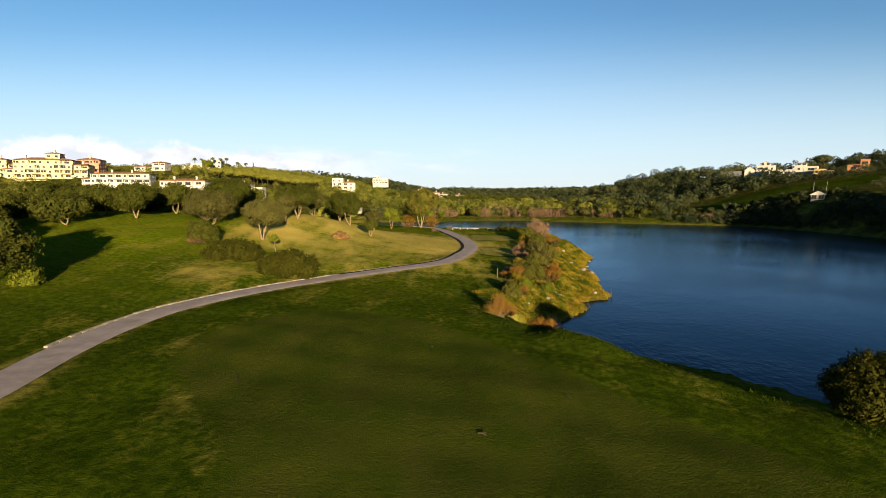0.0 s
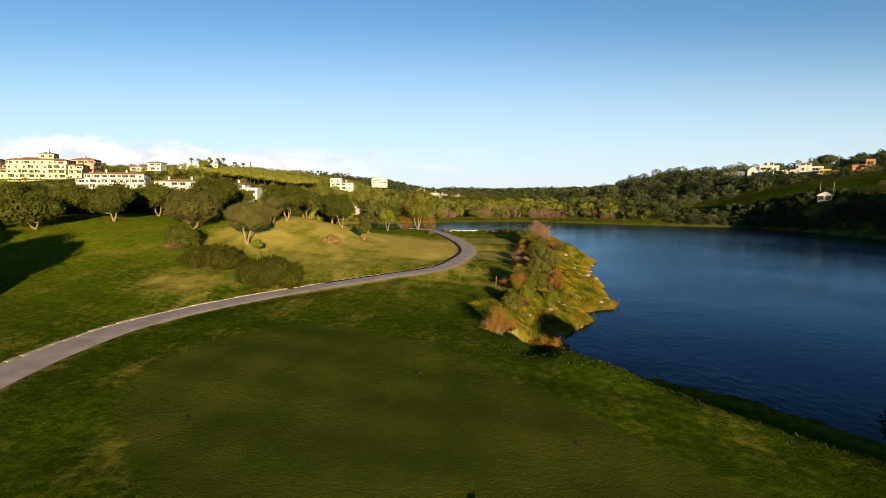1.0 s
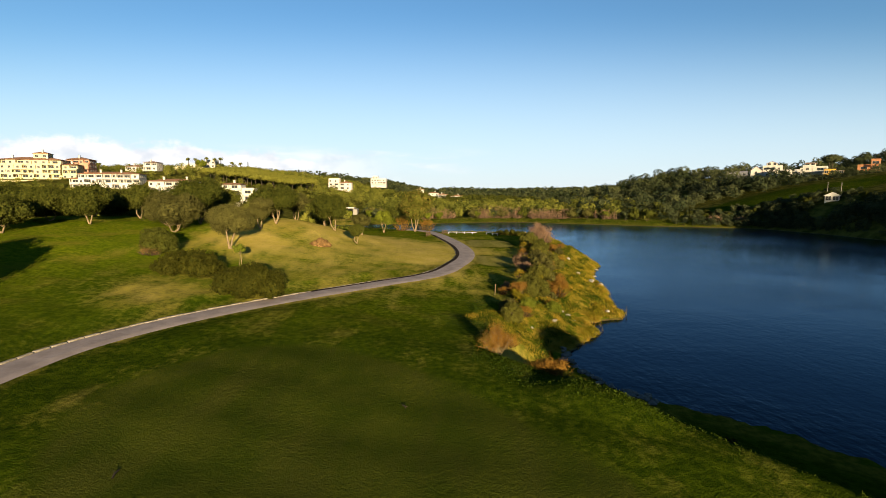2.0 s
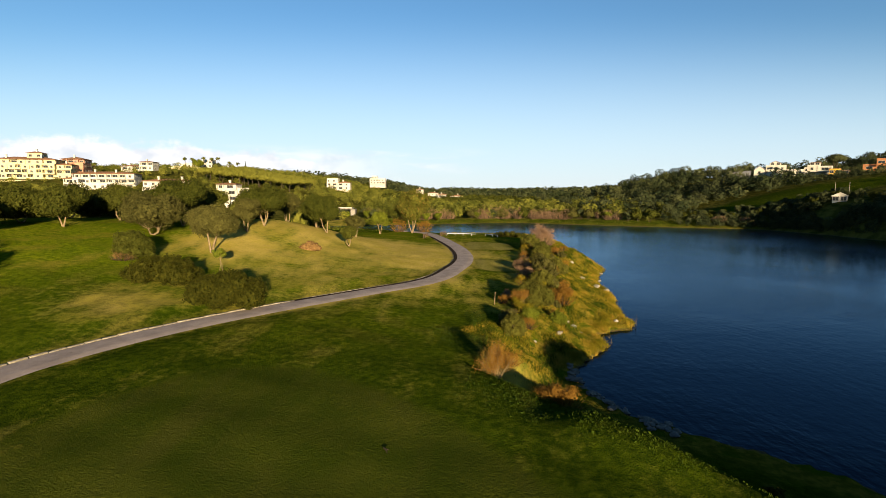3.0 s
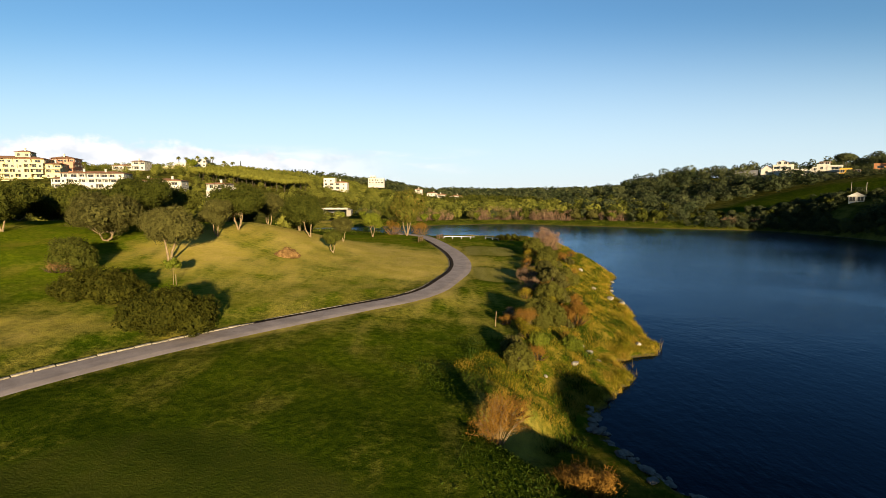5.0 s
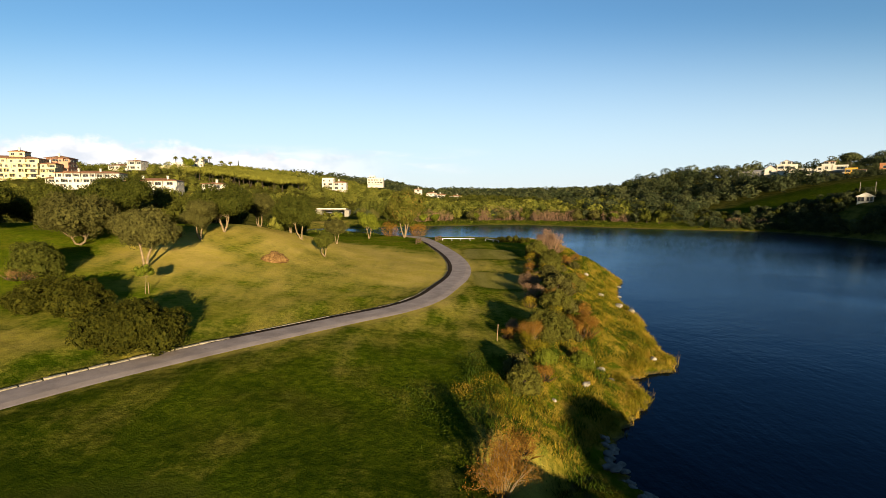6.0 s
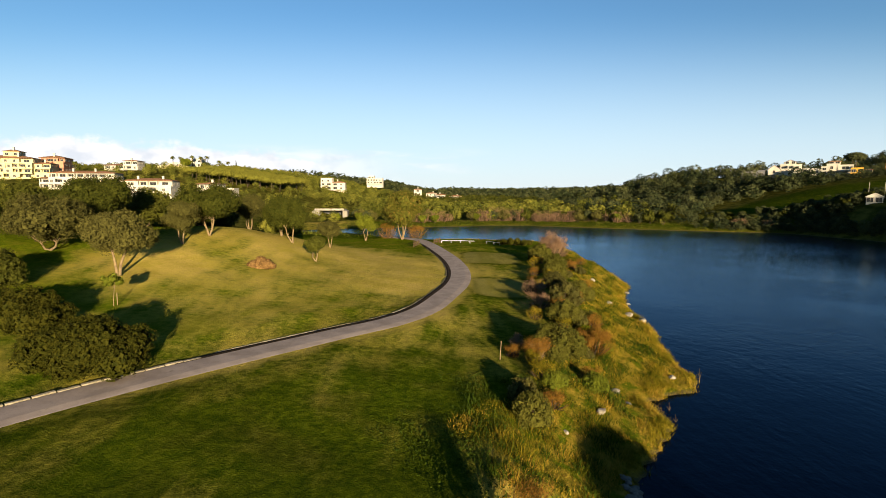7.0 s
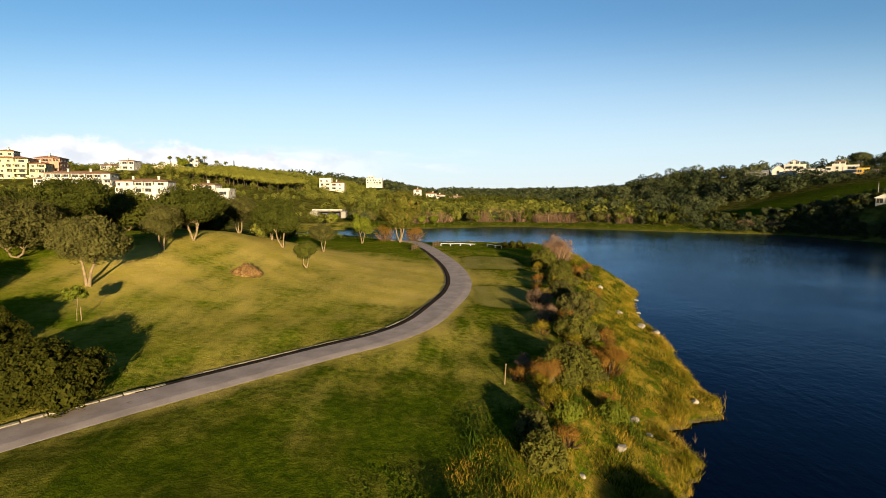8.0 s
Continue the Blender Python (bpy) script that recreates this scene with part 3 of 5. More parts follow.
def build_ground():
    left, right = grown(-64, -0.9, 1.055, 4600), grown(40, 0.9, 1.055, 4600)
    xs = np.array(sorted(left) + stretch([(-64, -30, 0.8), (-30, 40.01, 0.5)]) + right)
    near, far = grown(8, -0.9, 1.08, 900), grown(155, 0.9, 1.05, 4600)
    ys = np.array(sorted(near) + stretch([(8, 110, 0.5), (110, 155.01, 0.8)]) + far)
    x, y = [a.ravel() for a in np.meshgrid(xs, ys)]
    z = ground_height(x, y)
    w, h = len(xs), len(ys)
    i, j = np.meshgrid(np.arange(h - 1), np.arange(w - 1), indexing="ij")
    f = np.stack([i * w + j, i * w + j + 1, (i + 1) * w + j + 1, (i + 1) * w + j], -1).reshape(-1, 4)
    me = mesh_of("ground", np.stack([x, y, z], 1), f, GROUND, True)
    s = inland(x, y)
    edge, _ = line_distance(x, y, spline(FAIRWAY, 5))
    ring = spline(FAIRWAY, 5)
    mown = np.where(inside(x, y, ring), smooth(edge / 0.8), 0)
    tees = np.maximum(np.exp(-((x - 9.6) / 3.6) ** 4 - ((y - 83.0) / 5.0) ** 4), np.exp(-((x - 10.4) / 4.4) ** 4 - ((y - 107) / 7) ** 4))
    mown = np.maximum(mown, 0.9 * bell(tees, 0 * x, 0.3, 0, 0.16, 1))
    tee = smooth((tees - 0.35) / 0.1)
    wild = smooth((7.5 - s) / 3.0) * smooth((y - 44) / 6) * (x > 4) * (y < 150)
    wild = np.maximum(wild, 0.5 * smooth((4.0 - s) / 2.0))
    dry = 0.52 * smooth((y - 50) / 10) * bell(x, y, -11, 84, 23, 36) * smooth((x + 40) / 14) + 0.8 * bell(x, y, -16, 100, 14, 11) + 0.6 * bell(x, y, -27, 77, 8, 9) + 0.3 * bell(x, y, -28, 56, 9, 7) + 0.55 * bell(x, y, -50, 78, 5, 2.5) + 0.24 * bell(x, y, 7, 92, 8, 30) + 0.25 * bell(x, y, -2, 82, 5, 12)
    dry += 0.2 * bell(x, y, -5.8, 44.5, 2.2, 1.6) + 0.4 * bell(x, y, -16.4, 32, 1.2, 1.0) + 0.04 * bell(x, y, -12.2, 22, 2.2, 7)
    dry += 0.06 * bell(x, y, -8, 39, 6, 4) + 0.25 * bell(x, y, -48, 68, 7, 4) + 0.06 * bell(x, y, -25, 52, 12, 10) + 0.25 * bell(x, y, -26, 52, 5, 5) - 0.35 * bell(x, y, -44, 62, 16, 16) + 0.5 * bell(x, y, 6, 47, 2.6, 4)
    dry += 0.05 * tee
    dry += 0.9 * bell(x, y, -48, 240, 16, 22) + 0.22 * smooth((-x - 60) / 40) * smooth((y - 200) / 60)
    d, _ = line_distance(x, y, TRACK_LINE)
    dry += 0.3 * bell(d, d * 0, 1.6, 0, 0.7, 1)
    dry += 0.13 * bell(edge, edge * 0, 0.1, 0, 0.35, 1) * (x < -5)
    wood = smooth((y - 150) / 12) + smooth((-x - 60) / 25) + smooth((x - 60) / 20)
    field = np.maximum(bell(x, y, 155, 238, 32, 18), bell(x, y, 172, 226, 30, 17))
    shore = smooth((14 - s) / 4) * (y > 200)
    wood -= 0.8 * bell(x, y, -48, 240, 16, 22) + 0.3 * smooth((-x - 60) / 40) * smooth((y - 200) / 60)
    wood = np.clip(wood, 0, 1) * (1 - smooth((field - 0.3) / 0.2)) * (1 - 0.8 * shore)
    track_ring = np.concatenate([TRACK_LINE, [(-300, 150), (-300, -12)]])
    # Greener lawn beyond the path, plus brightness with distance standing in for lens falloff.
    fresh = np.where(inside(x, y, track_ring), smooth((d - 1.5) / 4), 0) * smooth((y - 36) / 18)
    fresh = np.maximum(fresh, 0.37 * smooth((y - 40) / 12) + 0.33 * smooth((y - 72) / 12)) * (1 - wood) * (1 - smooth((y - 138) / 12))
    # The second bell dims the lower left: shade and lens falloff put into colour.
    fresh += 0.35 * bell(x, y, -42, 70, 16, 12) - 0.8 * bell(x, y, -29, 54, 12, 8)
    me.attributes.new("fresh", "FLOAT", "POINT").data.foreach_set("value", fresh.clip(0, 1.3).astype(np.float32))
    zone = np.stack([dry.clip(0, 1), wild.clip(0, 1), mown.clip(0, 1), 1 - tee], 1).astype(np.float32)
    me.attributes.new("zone", "FLOAT_COLOR", "POINT").data.foreach_set("color", zone.ravel())
    me.attributes.new("wood", "FLOAT", "POINT").data.foreach_set("value", wood.astype(np.float32))
    tagged(new("ground", me), "rolling golf course grass with worn dry patches", "ground", kind="structure")


build_ground()


def build_water():
    ring = np.array(LAKE, float)
    x0, y0 = ring.min(0) - 12
    x1, y1 = ring.max(0) + 12
    xs, ys = np.linspace(x0, x1, 40), np.linspace(y0, y1, 60)
    x, y = [a.ravel() for a in np.meshgrid(xs, ys)]
    i, j = np.meshgrid(np.arange(59), np.arange(39), indexing="ij")
    f = np.stack([i * 40 + j, i * 40 + j + 1, (i + 1) * 40 + j + 1, (i + 1) * 40 + j], -1).reshape(-1, 4)
    tagged(new("water", mesh_of("water", np.stack([x, y, 0 * x], 1), f, WATER, True)), "deep blue lake water with fine ripples", "lake", kind="structure")


build_water()


def ribbon(line, offsets, lifts):
    """A strip along a line of the plan: sideways offsets (positive to the right) and heights above the ground there."""
    d = np.gradient(line, axis=0)
    d /= np.linalg.norm(d, axis=1, keepdims=True)
    right = np.stack([d[:, 1], -d[:, 0]], 1)
    rows = []
    for off, lift in zip(offsets, lifts):
        p = line + right * off
        rows.append(np.column_stack([p, ground_height(line[:, 0], line[:, 1]) + lift]))
    v = np.stack(rows, 1).reshape(-1, 3)
    m, k = len(line), len(offsets)
    i, j = np.meshgrid(np.arange(m - 1), np.arange(k - 1), indexing="ij")
    f = np.stack([i * k + j, i * k + j + 1, (i + 1) * k + j + 1, (i + 1) * k + j], -1).reshape(-1, 4)
    return v, f


ROAD_LINE = spline(TRACK, 14)
v, f = ribbon(ROAD_LINE, (-1.32, -1.30, -0.6, 0.6, 1.26, 1.36), (-0.10, 0.055, 0.06, 0.06, 0.012, -0.02))
tagged(new("road", mesh_of("road", v, f, PATHWAY)), "narrow worn asphalt buggy path winding through the grass", "path", kind="structure")
gutter_line = ROAD_LINE[114:-30]
v, f = ribbon(gutter_line, (-1.78, -1.76, -1.55, -1.32, -1.24), (0.0, 0.066, 0.055, 0.066, 0.062))
tagged(new("gutter", mesh_of("gutter", v, f, GUTTER, True)), "dark earth gutter along the edge of the path", "gutter", kind="structure")


def build_kerb():
    rng = np.random.default_rng(4)
    kerb = thing("kerb", (0, 0, 0), "pale concrete kerb stones set along the gutter", "kerb", kind="structure")
    bm = boxes((-0.5, 0.5, -0.075, 0.075, -0.12, 0.10), bevel=0.02)
    me = bpy.data.meshes.new("kerb_stone")
    bm.to_mesh(me)
    bm.free()
    me.materials.append(KERB)
    d = np.linalg.norm(np.diff(ROAD_LINE, axis=0), axis=1)
    run = np.concatenate([[0], np.cumsum(d)])
    begin, end = run[60], run[-40]
    bm = boxes((-0.5, 0.5, -0.13, 0.13, -0.12, 0.15), bevel=0.025)
    broad = bpy.data.meshes.new("kerb_stone")
    bm.to_mesh(broad)
    bm.free()
    broad.materials.append(KERB)
    mossy = me.copy()
    mossy.materials.clear()
    mossy.materials.append(MOSSY)
    for at in np.arange(begin, end, 1.03):
        p = np.array([np.interp(at, run, ROAD_LINE[:, k]) for k in (0, 1)])
        q = np.array([np.interp(at + 0.3, run, ROAD_LINE[:, k]) for k in (0, 1)])
        t = (q - p) / np.linalg.norm(q - p)
        near = p[1] < 57.5
        c = p + np.array((-t[1], t[0])) * ((1.50 if near else 1.86) + rng.uniform(-0.03, 0.03))
        if rng.random() < (0.02 if near else 0.05):
            continue
        ob = new("kerb_stone", broad if near else me if p[1] < 66 + rng.uniform(-6, 10) else mossy)
        ob.parent = kerb
        ob.matrix_world = pose(c[0], c[1], 4.0 + rng.uniform(-0.03, 0.03) - 0.03, rng.uniform(-3, 3), rng.uniform(-1.5, 1.5), math.degrees(math.atan2(t[1], t[0])) + rng.uniform(-1.5, 1.5))


build_kerb()

# ---- houses on the hills ----
WINDOW_MESHES = {}


def window_mesh(w, h):
    """Frame and pane of a window or balcony door, facing -y."""
    if (w, h) not in WINDOW_MESHES:
        bm = boxes((-w / 2, w / 2, -0.10, 0.02, h - 0.12, h), (-w / 2, w / 2, -0.14, 0.02, 0, 0.10), (-w / 2, -w / 2 + 0.1, -0.10, 0.02, 0.10, h - 0.12),
                   (w / 2 - 0.1, w / 2, -0.10, 0.02, 0.10, h - 0.12), (-0.04, 0.04, -0.09, 0.02, 0.10, h - 0.12))
        frame_me = bpy.data.meshes.new("window")
        bm.to_mesh(frame_me)
        bm.free()
        frame_me.materials.append(FRAME)
        bm = boxes((-w / 2 + 0.1, w / 2 - 0.1, -0.05, 0.0, 0.10, h - 0.12))
        pane_me = bpy.data.meshes.new("pane")
        bm.to_mesh(pane_me)
        bm.free()
        pane_me.materials.append(GLASS)
        WINDOW_MESHES[w, h] = frame_me, pane_me
    return WINDOW_MESHES[w, h]


def add_window(house, x, y, z, w, h, turn=0):
    frame_me, pane_me = window_mesh(w, h)
    ob = part_mesh("window", frame_me, house)
    ob.matrix_local = pose(x, y, z, 0, 0, turn)
    part_mesh("pane", pane_me, ob, "dark glass pane")


def hip_roof(house, x0, x1, y0, y1, z, rise, over=0.5, mat=None, gable=False):
    x0, x1, y0, y1 = x0 - over, x1 + over, y0 - over, y1 + over
    half = (y1 - y0) / 2
    inset = 0.05 if gable else min(half, (x1 - x0) / 2 - 0.1)
    bm = bmesh.new()
    low = [bm.verts.new(p) for p in ((x0, y0, z), (x1, y0, z), (x1, y1, z), (x0, y1, z))]
    eave = [bm.verts.new(p) for p in ((x0, y0, z + 0.18), (x1, y0, z + 0.18), (x1, y1, z + 0.18), (x0, y1, z + 0.18))]
    a, b = bm.verts.new((x0 + inset, (y0 + y1) / 2, z + rise)), bm.verts.new((x1 - inset, (y0 + y1) / 2, z + rise))
    bm.faces.new(low[::-1])
    for k in range(4):
        bm.faces.new((low[k], low[(k + 1) % 4], eave[(k + 1) % 4], eave[k]))
    bm.faces.new((eave[0], eave[1], b, a))
    bm.faces.new((eave[1], eave[2], b))
    bm.faces.new((eave[2], eave[3], a, b))
    bm.faces.new((eave[3], eave[0], a))
    part("roof", bm, mat or TILES, house, "terracotta tiled roof" if mat is None else "")


def gable_roof(house, x0, x1, y0, y1, z, rise, mat):
    """A pitched roof whose gable faces -y, with the wall below it."""
    for name, over, lift, m in (("gable", 0.0, 0.0, WHITE_WALL), ("roof", 0.35, 0.22, mat)):
        bm = bmesh.new()
        rows = []
        for y in (y0 - (0.25 if over else 0), y1 + over):
            row = [(x0 - over, y, z + lift - over * 0.5), ((x0 + x1) / 2, y, z + rise + lift), (x1 + over, y, z + lift - over * 0.5)]
            low = [(x0 - over, y, z - over * 0.5), ((x0 + x1) / 2, y, z + rise * (1 if over else 0.02)), (x1 + over, y, z - over * 0.5)]
            rows.append([bm.verts.new(p) for p in row] + [bm.verts.new(p) for p in low[::-1]])
        a, b = rows
        for k in range(6):
            bm.faces.new((a[k], a[(k + 1) % 6], b[(k + 1) % 6], b[k]))
        bm.faces.new(a[::-1])
        bm.faces.new(b)
        part(name, bm, m, house)


def wing(house, rng, x0, x1, y0, y1, z, storeys, wall, roof="hip", rise=1.8, sh=3.0, terrace=True, below=4.0):
    """One block of a house: body, roof, a row of openings and a terrace on each storey."""
    top = z + storeys * sh
    part("wall", boxes((x0, x1, y0, y1, z - below, top)), wall, house)
    if roof == "hip":
        hip_roof(house, x0, x1, y0 - (1.6 if terrace else 0), y1, top, rise)
    elif roof == "gable":
        gable_roof(house, x0, x1, y0, y1, top + 0.003, rise, PINK_TILES)
    elif roof == "plain gable":
        gable_roof(house, x0, x1, y0, y1, top + 0.003, rise, WHITE_WALL)
    else:
        part("parapet", boxes((x0 - 0.1, x1 + 0.1, y0 - 0.1, y0 + 0.15, top, top + 0.7), (x0 - 0.1, x1 + 0.1, y1 - 0.15, y1 + 0.1, top, top + 0.7),
                              (x0 - 0.1, x0 + 0.15, y0 + 0.15, y1 - 0.15, top, top + 0.7), (x1 - 0.15, x1 + 0.1, y0 + 0.15, y1 - 0.15, top, top + 0.7)), wall, house)
    if roof == "hip" and x1 - x0 > 7:
        for k in range(max(1, int((x1 - x0) / 11))):
            cx = x0 + (x1 - x0) * (k + rng.uniform(0.3, 0.7)) / max(1, int((x1 - x0) / 11))
            part("chimney", boxes((cx - 0.45, cx + 0.45, y0 + 1.6, y0 + 2.5, top + 0.2, top + rise + 0.9), (cx - 0.6, cx + 0.6, y0 + 1.45, y0 + 2.65, top + rise + 0.902, top + rise + 1.1), bevel=0.04), WHITE_WALL, house)
    for s in range(storeys):
        base = z + s * sh
        for k in range(max(1, int((y1 - y0) / 4))):
            y = y0 + (y1 - y0) * (k + 0.5) / max(1, int((y1 - y0) / 4))
            add_window(house, x1, y, base + 0.9, 1.3, 1.3, 90)
            add_window(house, x0, y, base + 0.9, 1.3, 1.3, -90)
        if terrace:
            terrace_row(house, rng, x0, x1, y0, base, s, storeys, wall, sh)
            continue
        count = max(2, int((x1 - x0) / 3.6))
        for k in range(count):
            x = x0 + (x1 - x0) * (k + 0.5) / count + rng.uniform(-0.2, 0.2)
            add_window(house, x, y0, base + 0.7, 1.7, 1.6)
    return top


def terrace_row(house, rng, x0, x1, y0, base, s, storeys, wall, sh):
    """One storey's front: bays of uneven width, some closed with a window, some open loggias with a parapet, a pillar and glazed doors behind."""
    deep = 2.0 + 0.5 * (storeys - 1 - s) * (storeys > 2)
    cuts = [x0]
    while cuts[-1] < x1 - 3.2:
        cuts.append(min(cuts[-1] + rng.uniform(2.6, 5.2), x1))
    cuts[-1] = x1
    part("floor_slab", boxes((x0 - 0.15, x1 + 0.15, y0 - deep - 0.15, y0 - 0.003, base - 0.24, base)), wall, house)
    for a, c in zip(cuts, cuts[1:]):
        mid, width = (a + c) / 2, c - a
        if rng.random() < 0.30:
            front = y0 - deep + rng.uniform(0.2, 0.7)
            part("bay", boxes((a + 0.05, c - 0.05, front, y0 - 0.003, base + 0.002, base + sh - 0.242)), wall, house)
            add_window(house, mid, front, base + 0.75, 1.3, 1.5)
            continue
        height = rng.uniform(0.75, 1.0)
        part("parapet", boxes((a + 0.03, c - 0.03, y0 - deep, y0 - deep + 0.18, base + 0.002, base + height)), wall, house)
        part("pillar", boxes((a + 0.03, a + 0.42, y0 - deep + 0.005, y0 - deep + 0.4, base + height + 0.002, base + sh - 0.242)), wall, house)
        if rng.random() < 0.35:
            part("partition", boxes((c - 0.2, c - 0.02, y0 - deep + 0.19, y0 - 0.003, base + 0.002, base + sh - 0.242)), wall, house)
        add_window(house, mid, y0, base + 0.08, 2.9 if width > 3.6 else 1.7, 2.35)


HOUSES = []


def house_at(name, x, y, z, label, category, turn=0.0, group="", half=20.0):
    HOUSES.append((x, y, half, z))
    return thing(name, (x, y, z), label, category, group, turn=turn)


def build_houses():
    rng = np.random.default_rng(11)
    g = "hillside apartment blocks"
    a = house_at("apartment_building", -259, 333, 22.6, "cream four-storey apartment block with stepped terraces and tiled roofs", "building", 18, g, 24)
    wing(a, rng, -20, 12, -6, 8, 0, 4, CREAM, "hip", 2.0)
    wing(a, rng, 12.2, 20, -4, 8, 0, 3, CREAM, "hip", 1.6)
    wing(a, rng, -4, 4, -3, 5, 13.2, 1, CREAM, "hip", 1.6, terrace=False, below=2.5)
    wing(a, rng, -26, -20.2, -5, 7, 0, 2, CREAM, "hip", 1.4)
    a = house_at("apartment_building", -313, 347, 24, "long cream apartment block with stepped terraces", "building", 22, g, 24)
    wing(a, rng, -24, 10, -6, 8, 0, 4, CREAM, "hip", 2.0)
    wing(a, rng, 10.2, 20, -4, 8, 0, 3, CREAM, "hip", 1.6)
    a = house_at("apartment_building", -249, 352, 24, "pink-walled apartment block behind the cream one", "building", 15, g, 10)
    wing(a, rng, -5, 8, -6, 6, 0, 4, PINK_WALL, "hip", 2.0)
    a = house_at("apartment_building", -199, 312, 16.0, "white three-storey apartment block with a low tiled roof", "building", 14, g, 19)
    wing(a, rng, -17, 15, -5, 7, 0, 3, WHITE_WALL, "hip", 1.5)
    wing(a, rng, -22, -17.2, -4, 6, 0, 2, WHITE_WALL, "hip", 1.2)
    a = house_at("apartment_building", -145, 281, 11.0, "white three-storey apartment block half hidden by trees", "building", 10, g, 14)
    wing(a, rng, -12, 11, -5, 6, 0, 3, WHITE_WALL, "hip", 1.4)
    a = house_at("apartment_building", -101, 258, 9.6, "white stepped apartment block behind the trees", "building", 6, g, 9)
    wing(a, rng, -7.3, 1.5, -4, 5, 0, 3, WHITE_WALL, "hip", 1.0, sh=2.8)
    wing(a, rng, 1.7, 7.4, -3, 5, 0, 2, WHITE_WALL, "flat")
    v = "villas on the far hill"
    a = house_at("villa", -217, 372, 29.5, "white hilltop villa with a low roof", "house", 8, v, 12)
    wing(a, rng, -10, 2, -4, 5, 0, 1, WHITE_WALL, "hip", 1.2)
    wing(a, rng, 2.2, 11, -4, 5, 0, 2, WHITE_WALL, "hip", 1.0)
    a = house_at("villa", -200, 424, 34, "white hilltop villa among palm trees", "house", 8, v, 14)
    wing(a, rng, -12, 4, -4, 6, 0, 1, WHITE_WALL, "flat")
    wing(a, rng, 4.2, 12, -4, 6, 0, 2, WHITE_WALL, "flat", terrace=False)
    a = house_at("villa", -86, 434, 16, "large white villa with flat roofs and terraces", "house", 5, v, 12)
    wing(a, rng, -10, -1, -4, 6, 0, 3, WHITE_WALL, "flat")
    wing(a, rng, -0.8, 9, -4, 6, 0, 2, WHITE_WALL, "hip", 1.5)
    a = house_at("villa", -76, 606, 23.5, "square white villa on the ridge", "house", 0, v, 12)
    wing(a, rng, -9, 9, -5, 6, 0, 2, WHITE_WALL, "flat")
    wing(a, rng, -7, -1, -3, 5, 6.0, 1, WHITE_WALL, "flat", terrace=False, below=0.1)
    for x, y, z, w, s in ((-24, 560, 11.0, 8, 2), (-9, 545, 7.0, 11, 2), (1, 530, 5.5, 9, 2), (16, 540, 4.0, 13, 2)):
        a = house_at("villa", x, y, z, "small white house among trees", "house", 0, v, w * 0.6)
        wing(a, rng, -w / 2, w / 2, -4, 4, 0, s, WHITE_WALL, "hip", 1.3)
    r = "houses on the lakeside hill"
    a = house_at("house", 209, 327, 22.0, "white and pink terraced house with an arched gable", "house", -34, r, 12)
    wing(a, rng, -9, -3.2, -5, 5, 0, 2, WHITE_WALL, "gable", 2.4)
    wing(a, rng, -3, 1.6, -5.5, 5, 0, 1, WHITE_WALL, "gable", 2.2, sh=3.6)
    wing(a, rng, 1.8, 7.5, -5, 5, 0, 1, WHITE_WALL, "gable", 2.2, sh=3.8)
    wing(a, rng, -3, 7, -8.5, -5.8, -2.6, 1, CREAM, "flat")
    a = house_at("house", 222, 342, 28.0, "white house with a small gabled upper storey", "house", -34, r, 10)
    wing(a, rng, -5.5, 5.5, -4, 5, 0, 1, WHITE_WALL, "flat")
    wing(a, rng, -3.5, 2.5, -3, 4, 3.2, 1, WHITE_WALL, "gable", 1.3, terrace=False, below=0.1, sh=1.8)
    a = house_at("house", 229, 328, 23.6, "low white terraced house", "house", -36, r, 10)
    wing(a, rng, -8, 1, -4, 5, 1.2, 1, WHITE_WALL, "flat")
    wing(a, rng, 1.2, 8, -4, 5, 0.4, 2, WHITE_WALL, "flat", sh=2.4)
    wing(a, rng, 0.0, 4.5, -9, -5, -3.8, 1, WHITE_WALL, "hip", 1.0, sh=2.4, terrace=False)
    a = house_at("house", 213, 278, 20.6, "ochre yellow house with arched openings", "house", -40, r, 8)
    wing(a, rng, -4.2, 4.2, -4, 4, 0, 1, YELLOW_WALL, "flat", sh=2.8)
    wing(a, rng, -4.2, 0.6, -3, 4, 2.9, 1, YELLOW_WALL, "flat", sh=2.4, below=0.1, terrace=False)
    wing(a, rng, 0.8, 4.0, -3, 4, 2.9, 1, YELLOW_WALL, "hip", 0.6, sh=1.8, below=0.1, terrace=False)
    a = house_at("house", 215, 292, 24.2, "white house behind the yellow one", "house", -40, r, 9)
    wing(a, rng, -7, -2.5, -4, 5, -1.5, 2, WHITE_WALL, "flat")
    wing(a, rng, -2.3, 4, -4, 5, 1.2, 1, WHITE_WALL, "flat", sh=2.6)
    wing(a, rng, -6, -1.5, -2, 4, 4.51, 1, WHITE_WALL, "hip", 0.7, sh=1.7, terrace=False, below=0.0)
    a = house_at("house", 243, 291, 26.0, "orange and brown house with open balconies", "house", -42, r, 9)
    wing(a, rng, -5, 0.5, -4, 5, 0, 1, ORANGE_WALL, "flat")
    wing(a, rng, 0.7, 4.6, -4, 5, 0, 2, ORANGE_WALL, "flat")
    a = house_at("house", 234, 284, 21.0, "small white house with a gabled roof", "house", -40, r, 5)
    wing(a, rng, -2.6, 2.6, -3, 3, 0, 1, WHITE_WALL, "hip", 1.3, terrace=False)
    a = house_at("house", 194, 335, 24.0, "low grey concrete house under construction", "house", -30, r, 9)
    wing(a, rng, -6, 6, -4, 5, 0, 1, GREY_WALL, "flat", terrace=False)
